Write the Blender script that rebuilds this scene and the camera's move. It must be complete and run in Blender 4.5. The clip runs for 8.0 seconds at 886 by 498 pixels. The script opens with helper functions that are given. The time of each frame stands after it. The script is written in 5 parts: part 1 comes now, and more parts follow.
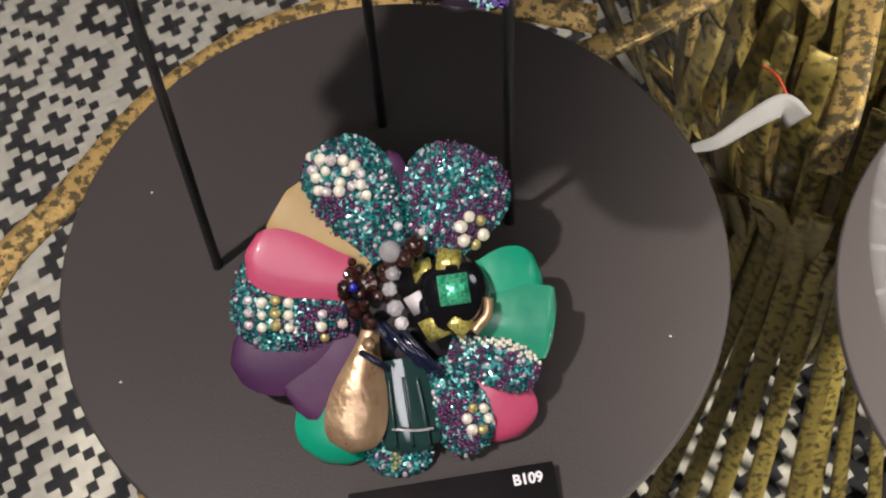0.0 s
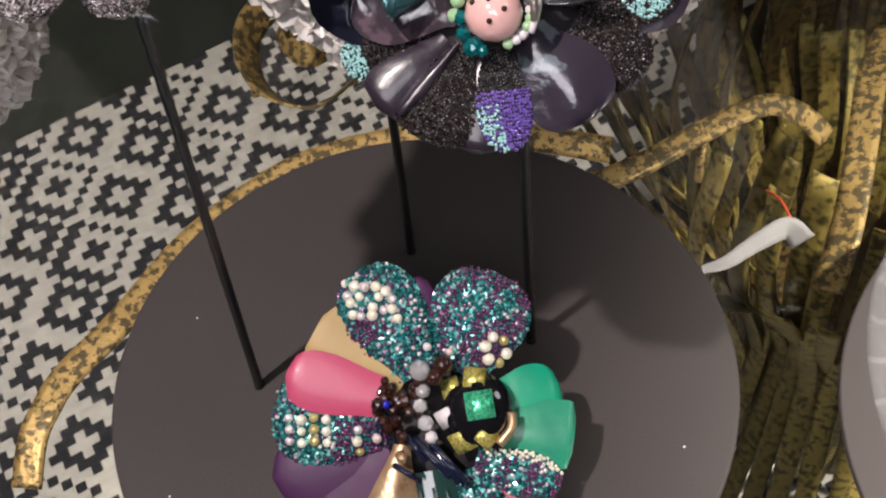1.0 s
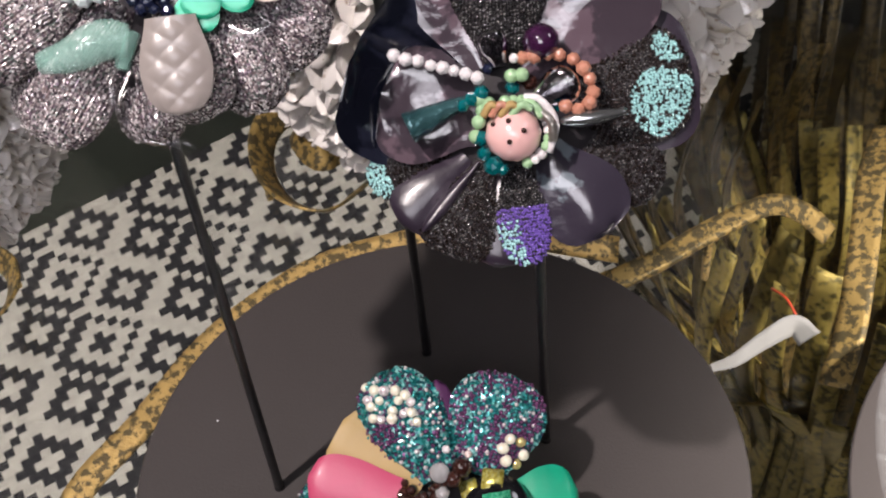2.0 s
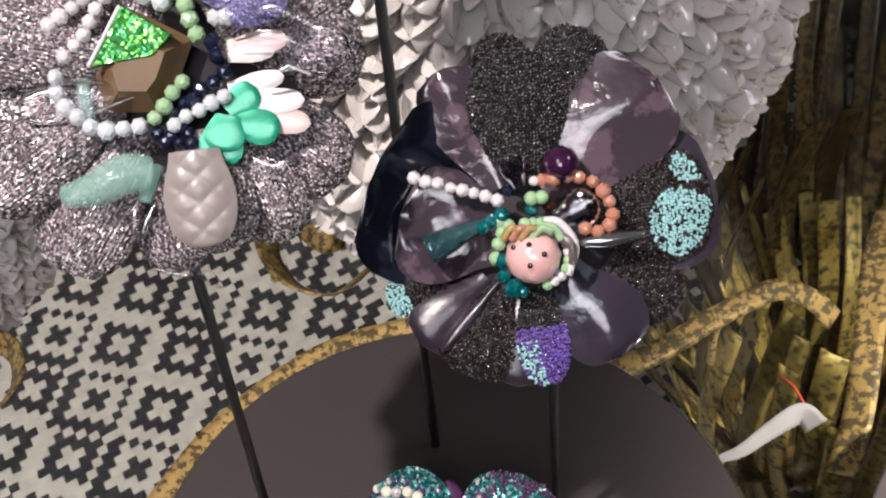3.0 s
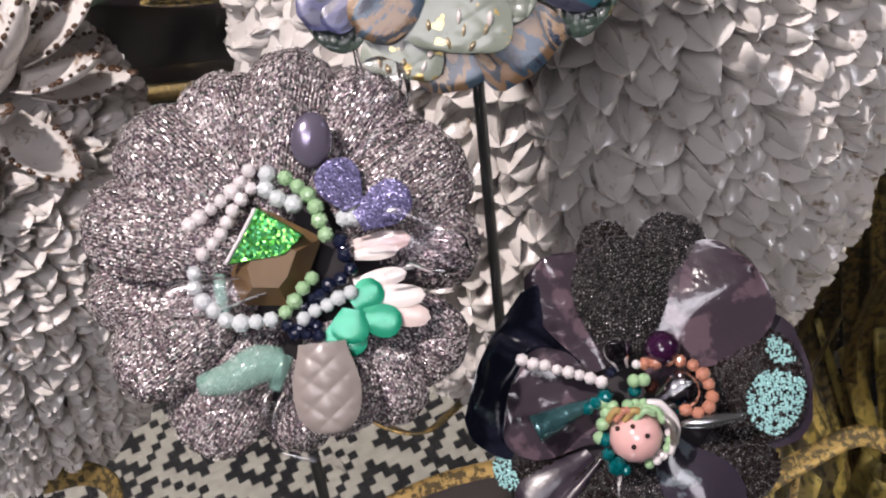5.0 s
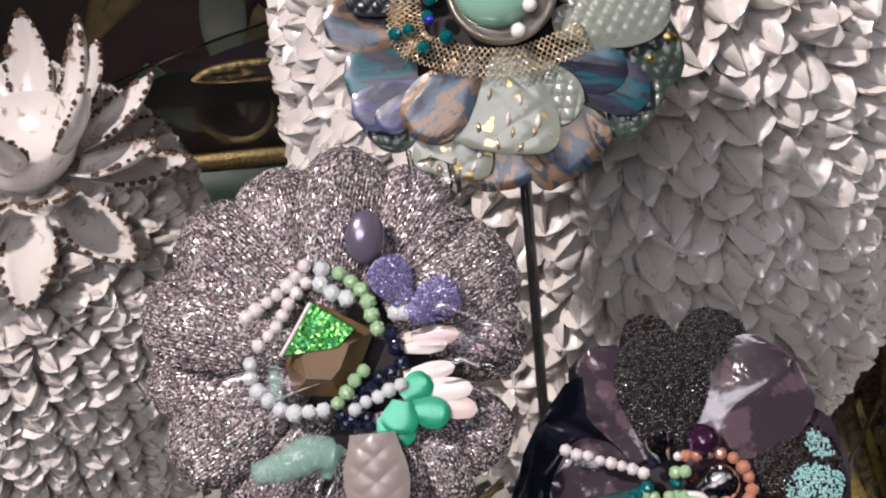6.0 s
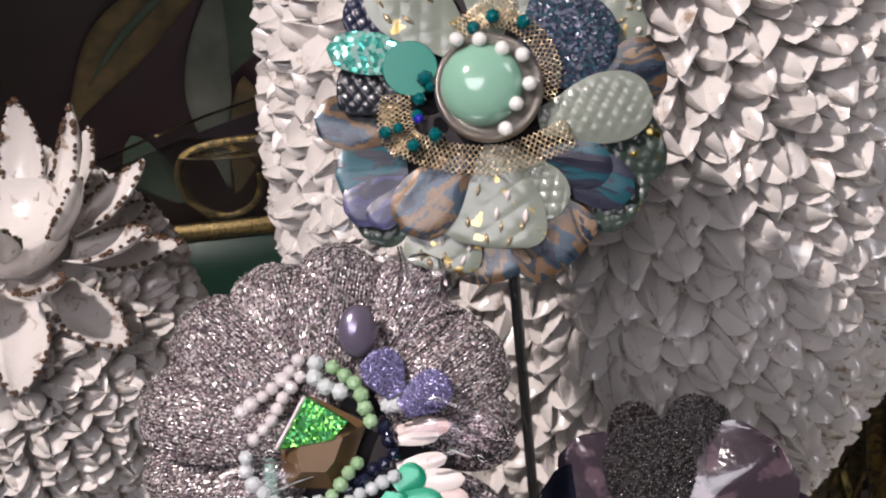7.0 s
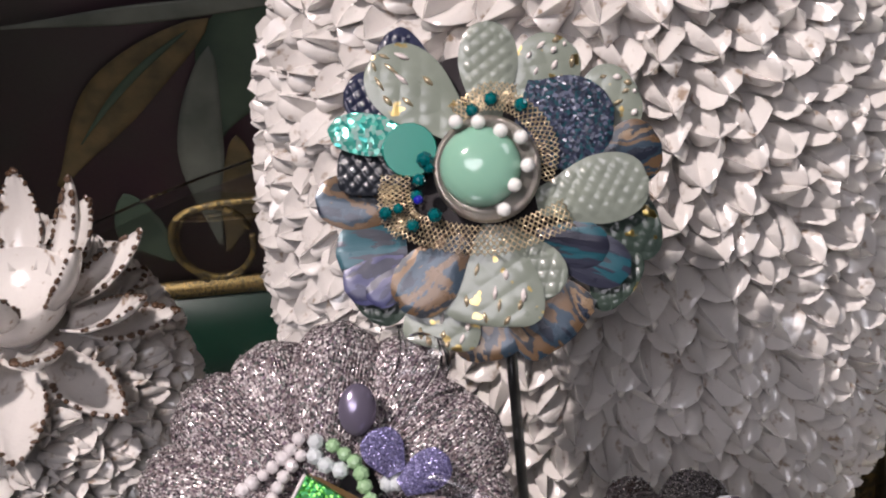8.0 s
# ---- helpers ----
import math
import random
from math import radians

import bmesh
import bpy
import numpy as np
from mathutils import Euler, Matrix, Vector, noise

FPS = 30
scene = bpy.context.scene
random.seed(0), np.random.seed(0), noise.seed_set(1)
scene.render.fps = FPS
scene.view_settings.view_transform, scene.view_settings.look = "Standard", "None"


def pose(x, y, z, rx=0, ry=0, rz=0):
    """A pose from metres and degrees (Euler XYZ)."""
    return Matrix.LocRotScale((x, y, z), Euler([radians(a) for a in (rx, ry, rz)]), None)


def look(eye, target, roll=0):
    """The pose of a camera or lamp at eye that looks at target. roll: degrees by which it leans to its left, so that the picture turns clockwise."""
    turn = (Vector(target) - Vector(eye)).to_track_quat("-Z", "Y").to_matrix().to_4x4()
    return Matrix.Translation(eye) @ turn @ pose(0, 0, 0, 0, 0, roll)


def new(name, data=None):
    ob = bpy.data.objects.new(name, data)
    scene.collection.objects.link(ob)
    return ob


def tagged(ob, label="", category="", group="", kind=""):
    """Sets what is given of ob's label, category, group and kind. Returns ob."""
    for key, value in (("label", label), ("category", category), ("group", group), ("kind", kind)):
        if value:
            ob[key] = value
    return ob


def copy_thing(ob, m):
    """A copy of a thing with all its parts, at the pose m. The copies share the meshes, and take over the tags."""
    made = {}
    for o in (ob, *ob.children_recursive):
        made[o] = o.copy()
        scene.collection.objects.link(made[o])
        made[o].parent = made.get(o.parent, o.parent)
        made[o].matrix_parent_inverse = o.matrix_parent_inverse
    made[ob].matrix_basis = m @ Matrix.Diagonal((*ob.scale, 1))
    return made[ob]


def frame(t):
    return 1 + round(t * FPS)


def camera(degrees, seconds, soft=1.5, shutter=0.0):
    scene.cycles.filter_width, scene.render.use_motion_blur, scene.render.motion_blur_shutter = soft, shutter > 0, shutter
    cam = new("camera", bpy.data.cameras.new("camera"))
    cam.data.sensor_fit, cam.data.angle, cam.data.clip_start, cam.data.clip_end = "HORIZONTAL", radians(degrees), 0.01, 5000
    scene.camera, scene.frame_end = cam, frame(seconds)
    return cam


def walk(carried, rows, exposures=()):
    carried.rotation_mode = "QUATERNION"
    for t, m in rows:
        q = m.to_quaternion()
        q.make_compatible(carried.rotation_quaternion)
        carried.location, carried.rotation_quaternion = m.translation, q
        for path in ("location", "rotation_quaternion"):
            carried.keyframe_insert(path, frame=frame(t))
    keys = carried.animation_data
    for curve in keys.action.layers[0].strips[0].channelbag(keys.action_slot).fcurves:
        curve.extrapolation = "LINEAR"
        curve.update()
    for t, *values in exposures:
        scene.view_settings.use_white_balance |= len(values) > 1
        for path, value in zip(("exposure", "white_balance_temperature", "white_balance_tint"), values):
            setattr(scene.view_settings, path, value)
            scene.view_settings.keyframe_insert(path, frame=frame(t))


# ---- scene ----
cam = camera(33, 8.0, soft=2.1)


def aim(x, y, z, yaw, pitch, roll):
    """Camera pose from its place and its turn to the left, up and over, in degrees."""
    a, b = radians(yaw), radians(pitch)
    ahead = Vector((-math.sin(a) * math.cos(b), math.cos(a) * math.cos(b), math.sin(b)))
    return look((x, y, z), Vector((x, y, z)) + ahead, roll)


walk(cam, [
    (0.0, aim(0.0186, -0.2791, 0.4582, 0.085, -58.421, -4.579)),
    (0.5, aim(0.0196, -0.2884, 0.4764, 1.412, -56.084, -5.922)),
    (1.0, aim(0.0200, -0.2993, 0.4911, 1.298, -53.815, -6.419)),
    (1.5, aim(0.0182, -0.3032, 0.5021, 0.769, -51.888, -6.450)),
    (1.7, aim(0.0165, -0.3034, 0.5044, 0.765, -51.309, -6.487)),
    (2.8, aim(0.0083, -0.2854, 0.5213, -0.380, -49.772, -5.731)),
    (3.0, aim(0.0074, -0.2824, 0.5243, -0.460, -49.475, -5.685)),
    (3.5, aim(0.0057, -0.2768, 0.5306, -0.506, -48.739, -5.884)),
    (4.0, aim(0.0006, -0.2704, 0.5371, -0.056, -48.010, -6.254)),
    (4.5, aim(-0.0029, -0.2720, 0.5474, 0.939, -46.975, -6.654)),
    (4.7, aim(-0.0035, -0.2741, 0.5522, 1.427, -46.526, -6.751)),
    (5.8, aim(-0.0066, -0.2816, 0.5733, 3.636, -43.786, -7.926)),
    (6.0, aim(-0.0058, -0.2806, 0.5751, 3.793, -43.251, -7.683)),
    (6.5, aim(-0.0047, -0.2810, 0.5801, 3.262, -42.145, -7.341)),
    (7.0, aim(-0.0065, -0.2812, 0.5881, 2.540, -41.027, -7.361)),
    (7.5, aim(-0.0077, -0.2813, 0.5929, 1.959, -40.079, -6.950)),
    (8.0, aim(-0.0085, -0.2800, 0.5977, 1.659, -39.129, -6.763)),
], exposures=[(0.0, 0.02, 6550, 13), (1.5, 0.22, 6450, 15), (3.0, 0.25, 6400, 15), (4.5, 0.10, 6400, 16), (6.0, -0.07, 6450, 17), (8.0, -0.18, 6450, 17)])

# ---------------------------------------------------------------- light
world = bpy.data.worlds.new("world")
scene.world = world
world.use_nodes = True
world.node_tree.nodes["Background"].inputs[0].default_value = (1.0, 0.93, 0.85, 1)
world.node_tree.nodes["Background"].inputs[1].default_value = 0.17


def area_light(name, eye, target, size, watts, colour, shape="DISK"):
    data = bpy.data.lights.new(name, "AREA")
    data.shape, data.size, data.energy, data.color = shape, size, watts, colour
    ob = new(name, data)
    ob.matrix_world = look(eye, target)
    return ob


def spot_light(name, eye, target, size, watts, colour, cone, blend=0.5):
    data = bpy.data.lights.new(name, "SPOT")
    data.shadow_soft_size, data.energy, data.color, data.spot_size, data.spot_blend = size, watts, colour, radians(cone), blend
    ob = new(name, data)
    ob.matrix_world = look(eye, target)
    return ob


KEY = Vector((-0.385, -0.28, 1.0))
spot_light("key_spot", Vector((0.03, 0.02, 0.15)) + KEY * 1.8, (0.0, 0.09, 0.15), 0.030, 178, (1.0, 0.905, 0.84), 22, 0.7)
# two spots of no known source, added to brighten rug and sheaf
spot_light("rug_fill_spot", (-1.15, -0.35, 1.9), (-0.42, 0.66, -0.8), 0.05, 420, (1.0, 0.92, 0.86), 26, 0.6)
spot_light("sheaf_fill_spot", (1.25, -0.75, 1.9), (0.230, 0.02, -0.42), 0.05, 880, (1.0, 0.92, 0.80), 17, 0.8)
# unseen soft fill, added above and from the right to lift the shadows
area_light("fill_above", (-0.3, -1.3, 1.95), (0.0, 0.1, 0.1), 1.1, 20.5, (0.98, 0.96, 1.0))
area_light("fill_right", (1.9, 0.1, 1.75), (0.1, 0.15, 0.1), 0.7, 5.5, (0.97, 0.97, 1.0))

# ---------------------------------------------------------------- materials


def material(name, colour, rough=0.5, metal=0.0, other=None, scale=40.0, amount=0.5, bump=0.0, bump_scale=200.0,
             coat=0.0, transmission=0.0, alpha=1.0, spread=0.08, per_object=0.0, sharp=None):
    m = bpy.data.materials.new(name)
    m.use_nodes = True
    n, l = m.node_tree.nodes, m.node_tree.links
    b = n["Principled BSDF"]
    b.inputs["Roughness"].default_value = rough
    b.inputs["Metallic"].default_value = metal
    b.inputs["Coat Weight"].default_value = coat
    b.inputs["Coat Roughness"].default_value = 0.08
    b.inputs["Transmission Weight"].default_value = transmission
    b.inputs["Alpha"].default_value = alpha
    tc = n.new("ShaderNodeTexCoord")
    noise_node = n.new("ShaderNodeTexNoise")
    noise_node.inputs["Scale"].default_value = scale
    noise_node.inputs["Detail"].default_value = 6
    l.new(tc.outputs["Object"], noise_node.inputs["Vector"])
    ramp = n.new("ShaderNodeValToRGB")
    lo, hi = sharp or (0.3, 0.7)
    ramp.color_ramp.elements[0].position, ramp.color_ramp.elements[1].position = lo, hi
    dark = other or tuple(c * (1 - amount) for c in colour)
    ramp.color_ramp.elements[0].color, ramp.color_ramp.elements[1].color = (*dark, 1), (*colour, 1)
    l.new(noise_node.outputs["Fac"], ramp.inputs["Fac"])
    out = ramp.outputs["Color"]
    if per_object:
        info = n.new("ShaderNodeObjectInfo")
        hsv = n.new("ShaderNodeHueSaturation")
        mr = n.new("ShaderNodeMapRange")
        mr.inputs["To Min"].default_value, mr.inputs["To Max"].default_value = 1 - per_object, 1 + per_object
        l.new(info.outputs["Random"], mr.inputs["Value"])
        l.new(mr.outputs["Result"], hsv.inputs["Value"])
        l.new(out, hsv.inputs["Color"])
        out = hsv.outputs["Color"]
    l.new(out, b.inputs["Base Color"])
    fine = n.new("ShaderNodeTexNoise")
    fine.inputs["Scale"].default_value = bump_scale
    fine.inputs["Detail"].default_value = 4
    l.new(tc.outputs["Object"], fine.inputs["Vector"])
    if bump:
        bp = n.new("ShaderNodeBump")
        bp.inputs["Strength"].default_value = bump
        bp.inputs["Distance"].default_value = 0.002
        l.new(fine.outputs["Fac"], bp.inputs["Height"])
        l.new(bp.outputs["Normal"], b.inputs["Normal"])
    mr2 = n.new("ShaderNodeMapRange")
    mr2.inputs["To Min"].default_value, mr2.inputs["To Max"].default_value = max(0.02, rough - spread), min(1, rough + spread)
    l.new(fine.outputs["Fac"], mr2.inputs["Value"])
    l.new(mr2.outputs["Result"], b.inputs["Roughness"])
    return m


def rib_relief(n, l, count):
    """Fine woven ribs that run along a petal."""
    at = n.new("ShaderNodeAttribute")
    at.attribute_name = "across"
    wave, bp, mul = n.new("ShaderNodeMath"), n.new("ShaderNodeBump"), n.new("ShaderNodeMath")
    mul.operation, wave.operation = "MULTIPLY", "SINE"
    mul.inputs[1].default_value = count
    bp.inputs["Strength"].default_value, bp.inputs["Distance"].default_value = 0.45, 0.0004
    l.new(at.outputs["Fac"], mul.inputs[0])
    l.new(mul.outputs["Value"], wave.inputs[0])
    l.new(wave.outputs["Value"], bp.inputs["Height"])
    return bp.outputs["Normal"]


def streaks(name, colours, fx, fy, rough=0.26, metal=0.3, coat=0.4, bump=0.35):
    """Streaked clay: colour bands drawn out along a petal."""
    m = material(name, colours[0], rough, metal, coat=coat)
    n, l = m.node_tree.nodes, m.node_tree.links
    b = n["Principled BSDF"]
    xyz, ns, ramp = n.new("ShaderNodeCombineXYZ"), n.new("ShaderNodeTexNoise"), n.new("ShaderNodeValToRGB")
    for key, f, slot in (("along", fx, 0), ("across", fy, 1)):
        at, mul = n.new("ShaderNodeAttribute"), n.new("ShaderNodeMath")
        at.attribute_name, mul.operation = key, "MULTIPLY"
        mul.inputs[1].default_value = f
        l.new(at.outputs["Fac"], mul.inputs[0])
        l.new(mul.outputs["Value"], xyz.inputs[slot])
    info = n.new("ShaderNodeObjectInfo")
    shift = n.new("ShaderNodeMath")
    shift.operation = "MULTIPLY"
    shift.inputs[1].default_value = 40
    l.new(info.outputs["Random"], shift.inputs[0])
    l.new(shift.outputs["Value"], xyz.inputs[2])
    ns.inputs["Scale"].default_value, ns.inputs["Detail"].default_value = 1.0, 5
    l.new(xyz.outputs["Vector"], ns.inputs["Vector"])
    ramp.color_ramp.interpolation = "CONSTANT"
    els = ramp.color_ramp.elements
    while len(els) < len(colours):
        els.new(0.5)
    for i, c in enumerate(colours):
        els[i].position, els[i].color = 0.30 + 0.42 * i / (len(colours) - 1), (*c, 1)
    l.new(ns.outputs["Fac"], ramp.inputs["Fac"])
    l.new(ramp.outputs["Color"], b.inputs["Base Color"])
    bp = n.new("ShaderNodeBump")
    bp.inputs["Strength"].default_value, bp.inputs["Distance"].default_value = bump, 0.0012
    l.new(ns.outputs["Fac"], bp.inputs["Height"])
    l.new(bp.outputs["Normal"], b.inputs["Normal"])
    return m


def glitter(name, colours, cell=1800.0, tilt=0.55, rough=0.25, metal=0.9, ribs=0.0):
    """Small flakes, each with its own tilt and colour."""
    m = bpy.data.materials.new(name)
    m.use_nodes = True
    n, l = m.node_tree.nodes, m.node_tree.links
    b = n["Principled BSDF"]
    b.inputs["Roughness"].default_value, b.inputs["Metallic"].default_value = rough, metal
    tc = n.new("ShaderNodeTexCoord")
    v = n.new("ShaderNodeTexVoronoi")
    v.inputs["Scale"].default_value = cell
    l.new(tc.outputs["Object"], v.inputs["Vector"])
    sep = n.new("ShaderNodeSeparateColor")
    l.new(v.outputs["Color"], sep.inputs["Color"])
    ramp = n.new("ShaderNodeValToRGB")
    ramp.color_ramp.interpolation = "CONSTANT"
    els = ramp.color_ramp.elements
    while len(els) < len(colours):
        els.new(0.5)
    for i, c in enumerate(colours):
        els[i].position, els[i].color = i / len(colours), (*c, 1)
    l.new(sep.outputs["Red"], ramp.inputs["Fac"])
    patch = n.new("ShaderNodeTexNoise")
    patch.inputs["Scale"].default_value = 90
    l.new(tc.outputs["Object"], patch.inputs["Vector"])
    hsv = n.new("ShaderNodeHueSaturation")
    mr = n.new("ShaderNodeMapRange")
    mr.inputs["To Min"].default_value, mr.inputs["To Max"].default_value = 0.5, 1.4
    l.new(patch.outputs["Fac"], mr.inputs["Value"])
    l.new(mr.outputs["Result"], hsv.inputs["Value"])
    l.new(ramp.outputs["Color"], hsv.inputs["Color"])
    l.new(hsv.outputs["Color"], b.inputs["Base Color"])
    geo = n.new("ShaderNodeNewGeometry")
    sub = n.new("ShaderNodeVectorMath")
    sub.operation = "SUBTRACT"
    sub.inputs[1].default_value = (0.5, 0.5, 0.5)
    l.new(v.outputs["Color"], sub.inputs[0])
    sc = n.new("ShaderNodeVectorMath")
    sc.operation = "SCALE"
    sc.inputs["Scale"].default_value = tilt * 2
    l.new(sub.outputs["Vector"], sc.inputs[0])
    add = n.new("ShaderNodeVectorMath")
    l.new(sc.outputs["Vector"], add.inputs[0])
    ground = geo.outputs["Normal"]
    if ribs:
        ground = rib_relief(n, l, ribs)
    l.new(ground, add.inputs[1])
    nrm = n.new("ShaderNodeVectorMath")
    nrm.operation = "NORMALIZE"
    l.new(add.outputs["Vector"], nrm.inputs[0])
    l.new(nrm.outputs["Vector"], b.inputs["Normal"])
    return m


def scaly(name, colour, other, cell=420.0, rough=0.3, strength=0.8, flecks=None, metal=0.0, coat=0.5):
    """Embossed scales, with gold flecks where given."""
    m = material(name, colour, rough, metal, other=other, scale=60, coat=coat)
    n, l = m.node_tree.nodes, m.node_tree.links
    b = n["Principled BSDF"]
    tc = n.new("ShaderNodeTexCoord")
    v = n.new("ShaderNodeTexVoronoi")
    v.inputs["Scale"].default_value = cell
    v.inputs["Randomness"].default_value = 0.75
    l.new(tc.outputs["Object"], v.inputs["Vector"])
    bp = n.new("ShaderNodeBump")
    bp.inputs["Strength"].default_value = strength
    bp.inputs["Distance"].default_value = 0.0015
    bp.invert = True
    l.new(v.outputs["Distance"], bp.inputs["Height"])
    l.new(bp.outputs["Normal"], b.inputs["Normal"])
    if flecks:
        ns = n.new("ShaderNodeTexNoise")
        ns.inputs["Scale"].default_value = 170
        ns.inputs["Detail"].default_value = 2
        l.new(tc.outputs["Object"], ns.inputs["Vector"])
        step = n.new("ShaderNodeValToRGB")
        step.color_ramp.elements[0].position, step.color_ramp.elements[1].position = 0.63, 0.66
        l.new(ns.outputs["Fac"], step.inputs["Fac"])
        mix = n.new("ShaderNodeMix")
        mix.data_type = "RGBA"
        l.new(step.outputs["Color"], mix.inputs["Factor"])
        old = b.inputs["Base Color"].links[0].from_socket
        l.new(old, mix.inputs["A"])
        mix.inputs["B"].default_value = (*flecks, 1)
        l.new(mix.outputs["Result"], b.inputs["Base Color"])
        l.new(step.outputs["Color"], b.inputs["Metallic"])
    return m


def flaky(name, leaf, under, share, scale, per_object=0.0):
    """Gold leaf worn off in ragged flakes down to a dark ground."""
    m = material(name, leaf, 0.40, 0.5, other=tuple(c * 0.78 for c in leaf), scale=scale * 0.6, bump=0.25, bump_scale=500, per_object=per_object)
    n, l = m.node_tree.nodes, m.node_tree.links
    b = n["Principled BSDF"]
    tc, big, fine = n.new("ShaderNodeTexCoord"), n.new("ShaderNodeTexNoise"), n.new("ShaderNodeTexNoise")
    big.inputs["Scale"].default_value, big.inputs["Detail"].default_value = scale, 3
    fine.inputs["Scale"].default_value, fine.inputs["Detail"].default_value, fine.inputs["Roughness"].default_value = scale * 5, 8, 0.75
    mid = n.new("ShaderNodeMath")
    mid.operation = "MULTIPLY_ADD"
    mid.inputs[1].default_value = 0.55
    l.new(tc.outputs["Object"], big.inputs["Vector"])
    l.new(tc.outputs["Object"], fine.inputs["Vector"])
    l.new(fine.outputs["Fac"], mid.inputs[0])
    l.new(big.outputs["Fac"], mid.inputs[2])
    step = n.new("ShaderNodeMapRange")
    step.inputs["From Min"].default_value, step.inputs["From Max"].default_value = 0.775 - 0.035 + (share - 0.5) * 0.4, 0.775 + 0.035 + (share - 0.5) * 0.4
    l.new(mid.outputs["Value"], step.inputs["Value"])
    mix = n.new("ShaderNodeMix")
    mix.data_type = "RGBA"
    l.new(step.outputs["Result"], mix.inputs["Factor"])
    l.new(b.inputs["Base Color"].links[0].from_socket, mix.inputs["A"])
    mix.inputs["B"].default_value = (*under, 1)
    l.new(mix.outputs["Result"], b.inputs["Base Color"])
    return m


def clear_glass(name, tint=(0.95, 1.0, 0.97), rough=0.02, see=0.93, ior=1.5, wave=0.02, fine=6):
    """A thin clear pane or film: mostly see-through, with a real gloss by Fresnel."""
    m = bpy.data.materials.new(name)
    m.use_nodes = True
    n, l = m.node_tree.nodes, m.node_tree.links
    n.remove(n["Principled BSDF"])
    tr, gl, fr, mix = n.new("ShaderNodeBsdfTransparent"), n.new("ShaderNodeBsdfGlossy"), n.new("ShaderNodeFresnel"), n.new("ShaderNodeMixShader")
    tr.inputs["Color"].default_value = (*[c * see for c in tint], 1)
    gl.inputs["Roughness"].default_value = rough
    fr.inputs["IOR"].default_value = ior
    tc, ns, bp = n.new("ShaderNodeTexCoord"), n.new("ShaderNodeTexNoise"), n.new("ShaderNodeBump")
    ns.inputs["Scale"].default_value = fine
    bp.inputs["Strength"].default_value = wave
    l.new(tc.outputs["Object"], ns.inputs["Vector"])
    l.new(ns.outputs["Fac"], bp.inputs["Height"])
    l.new(bp.outputs["Normal"], gl.inputs["Normal"])
    l.new(fr.outputs["Fac"], mix.inputs["Fac"])
    l.new(tr.outputs["BSDF"], mix.inputs[1])
    l.new(gl.outputs["BSDF"], mix.inputs[2])
    l.new(mix.outputs["Shader"], n["Material Output"].inputs["Surface"])
    return m


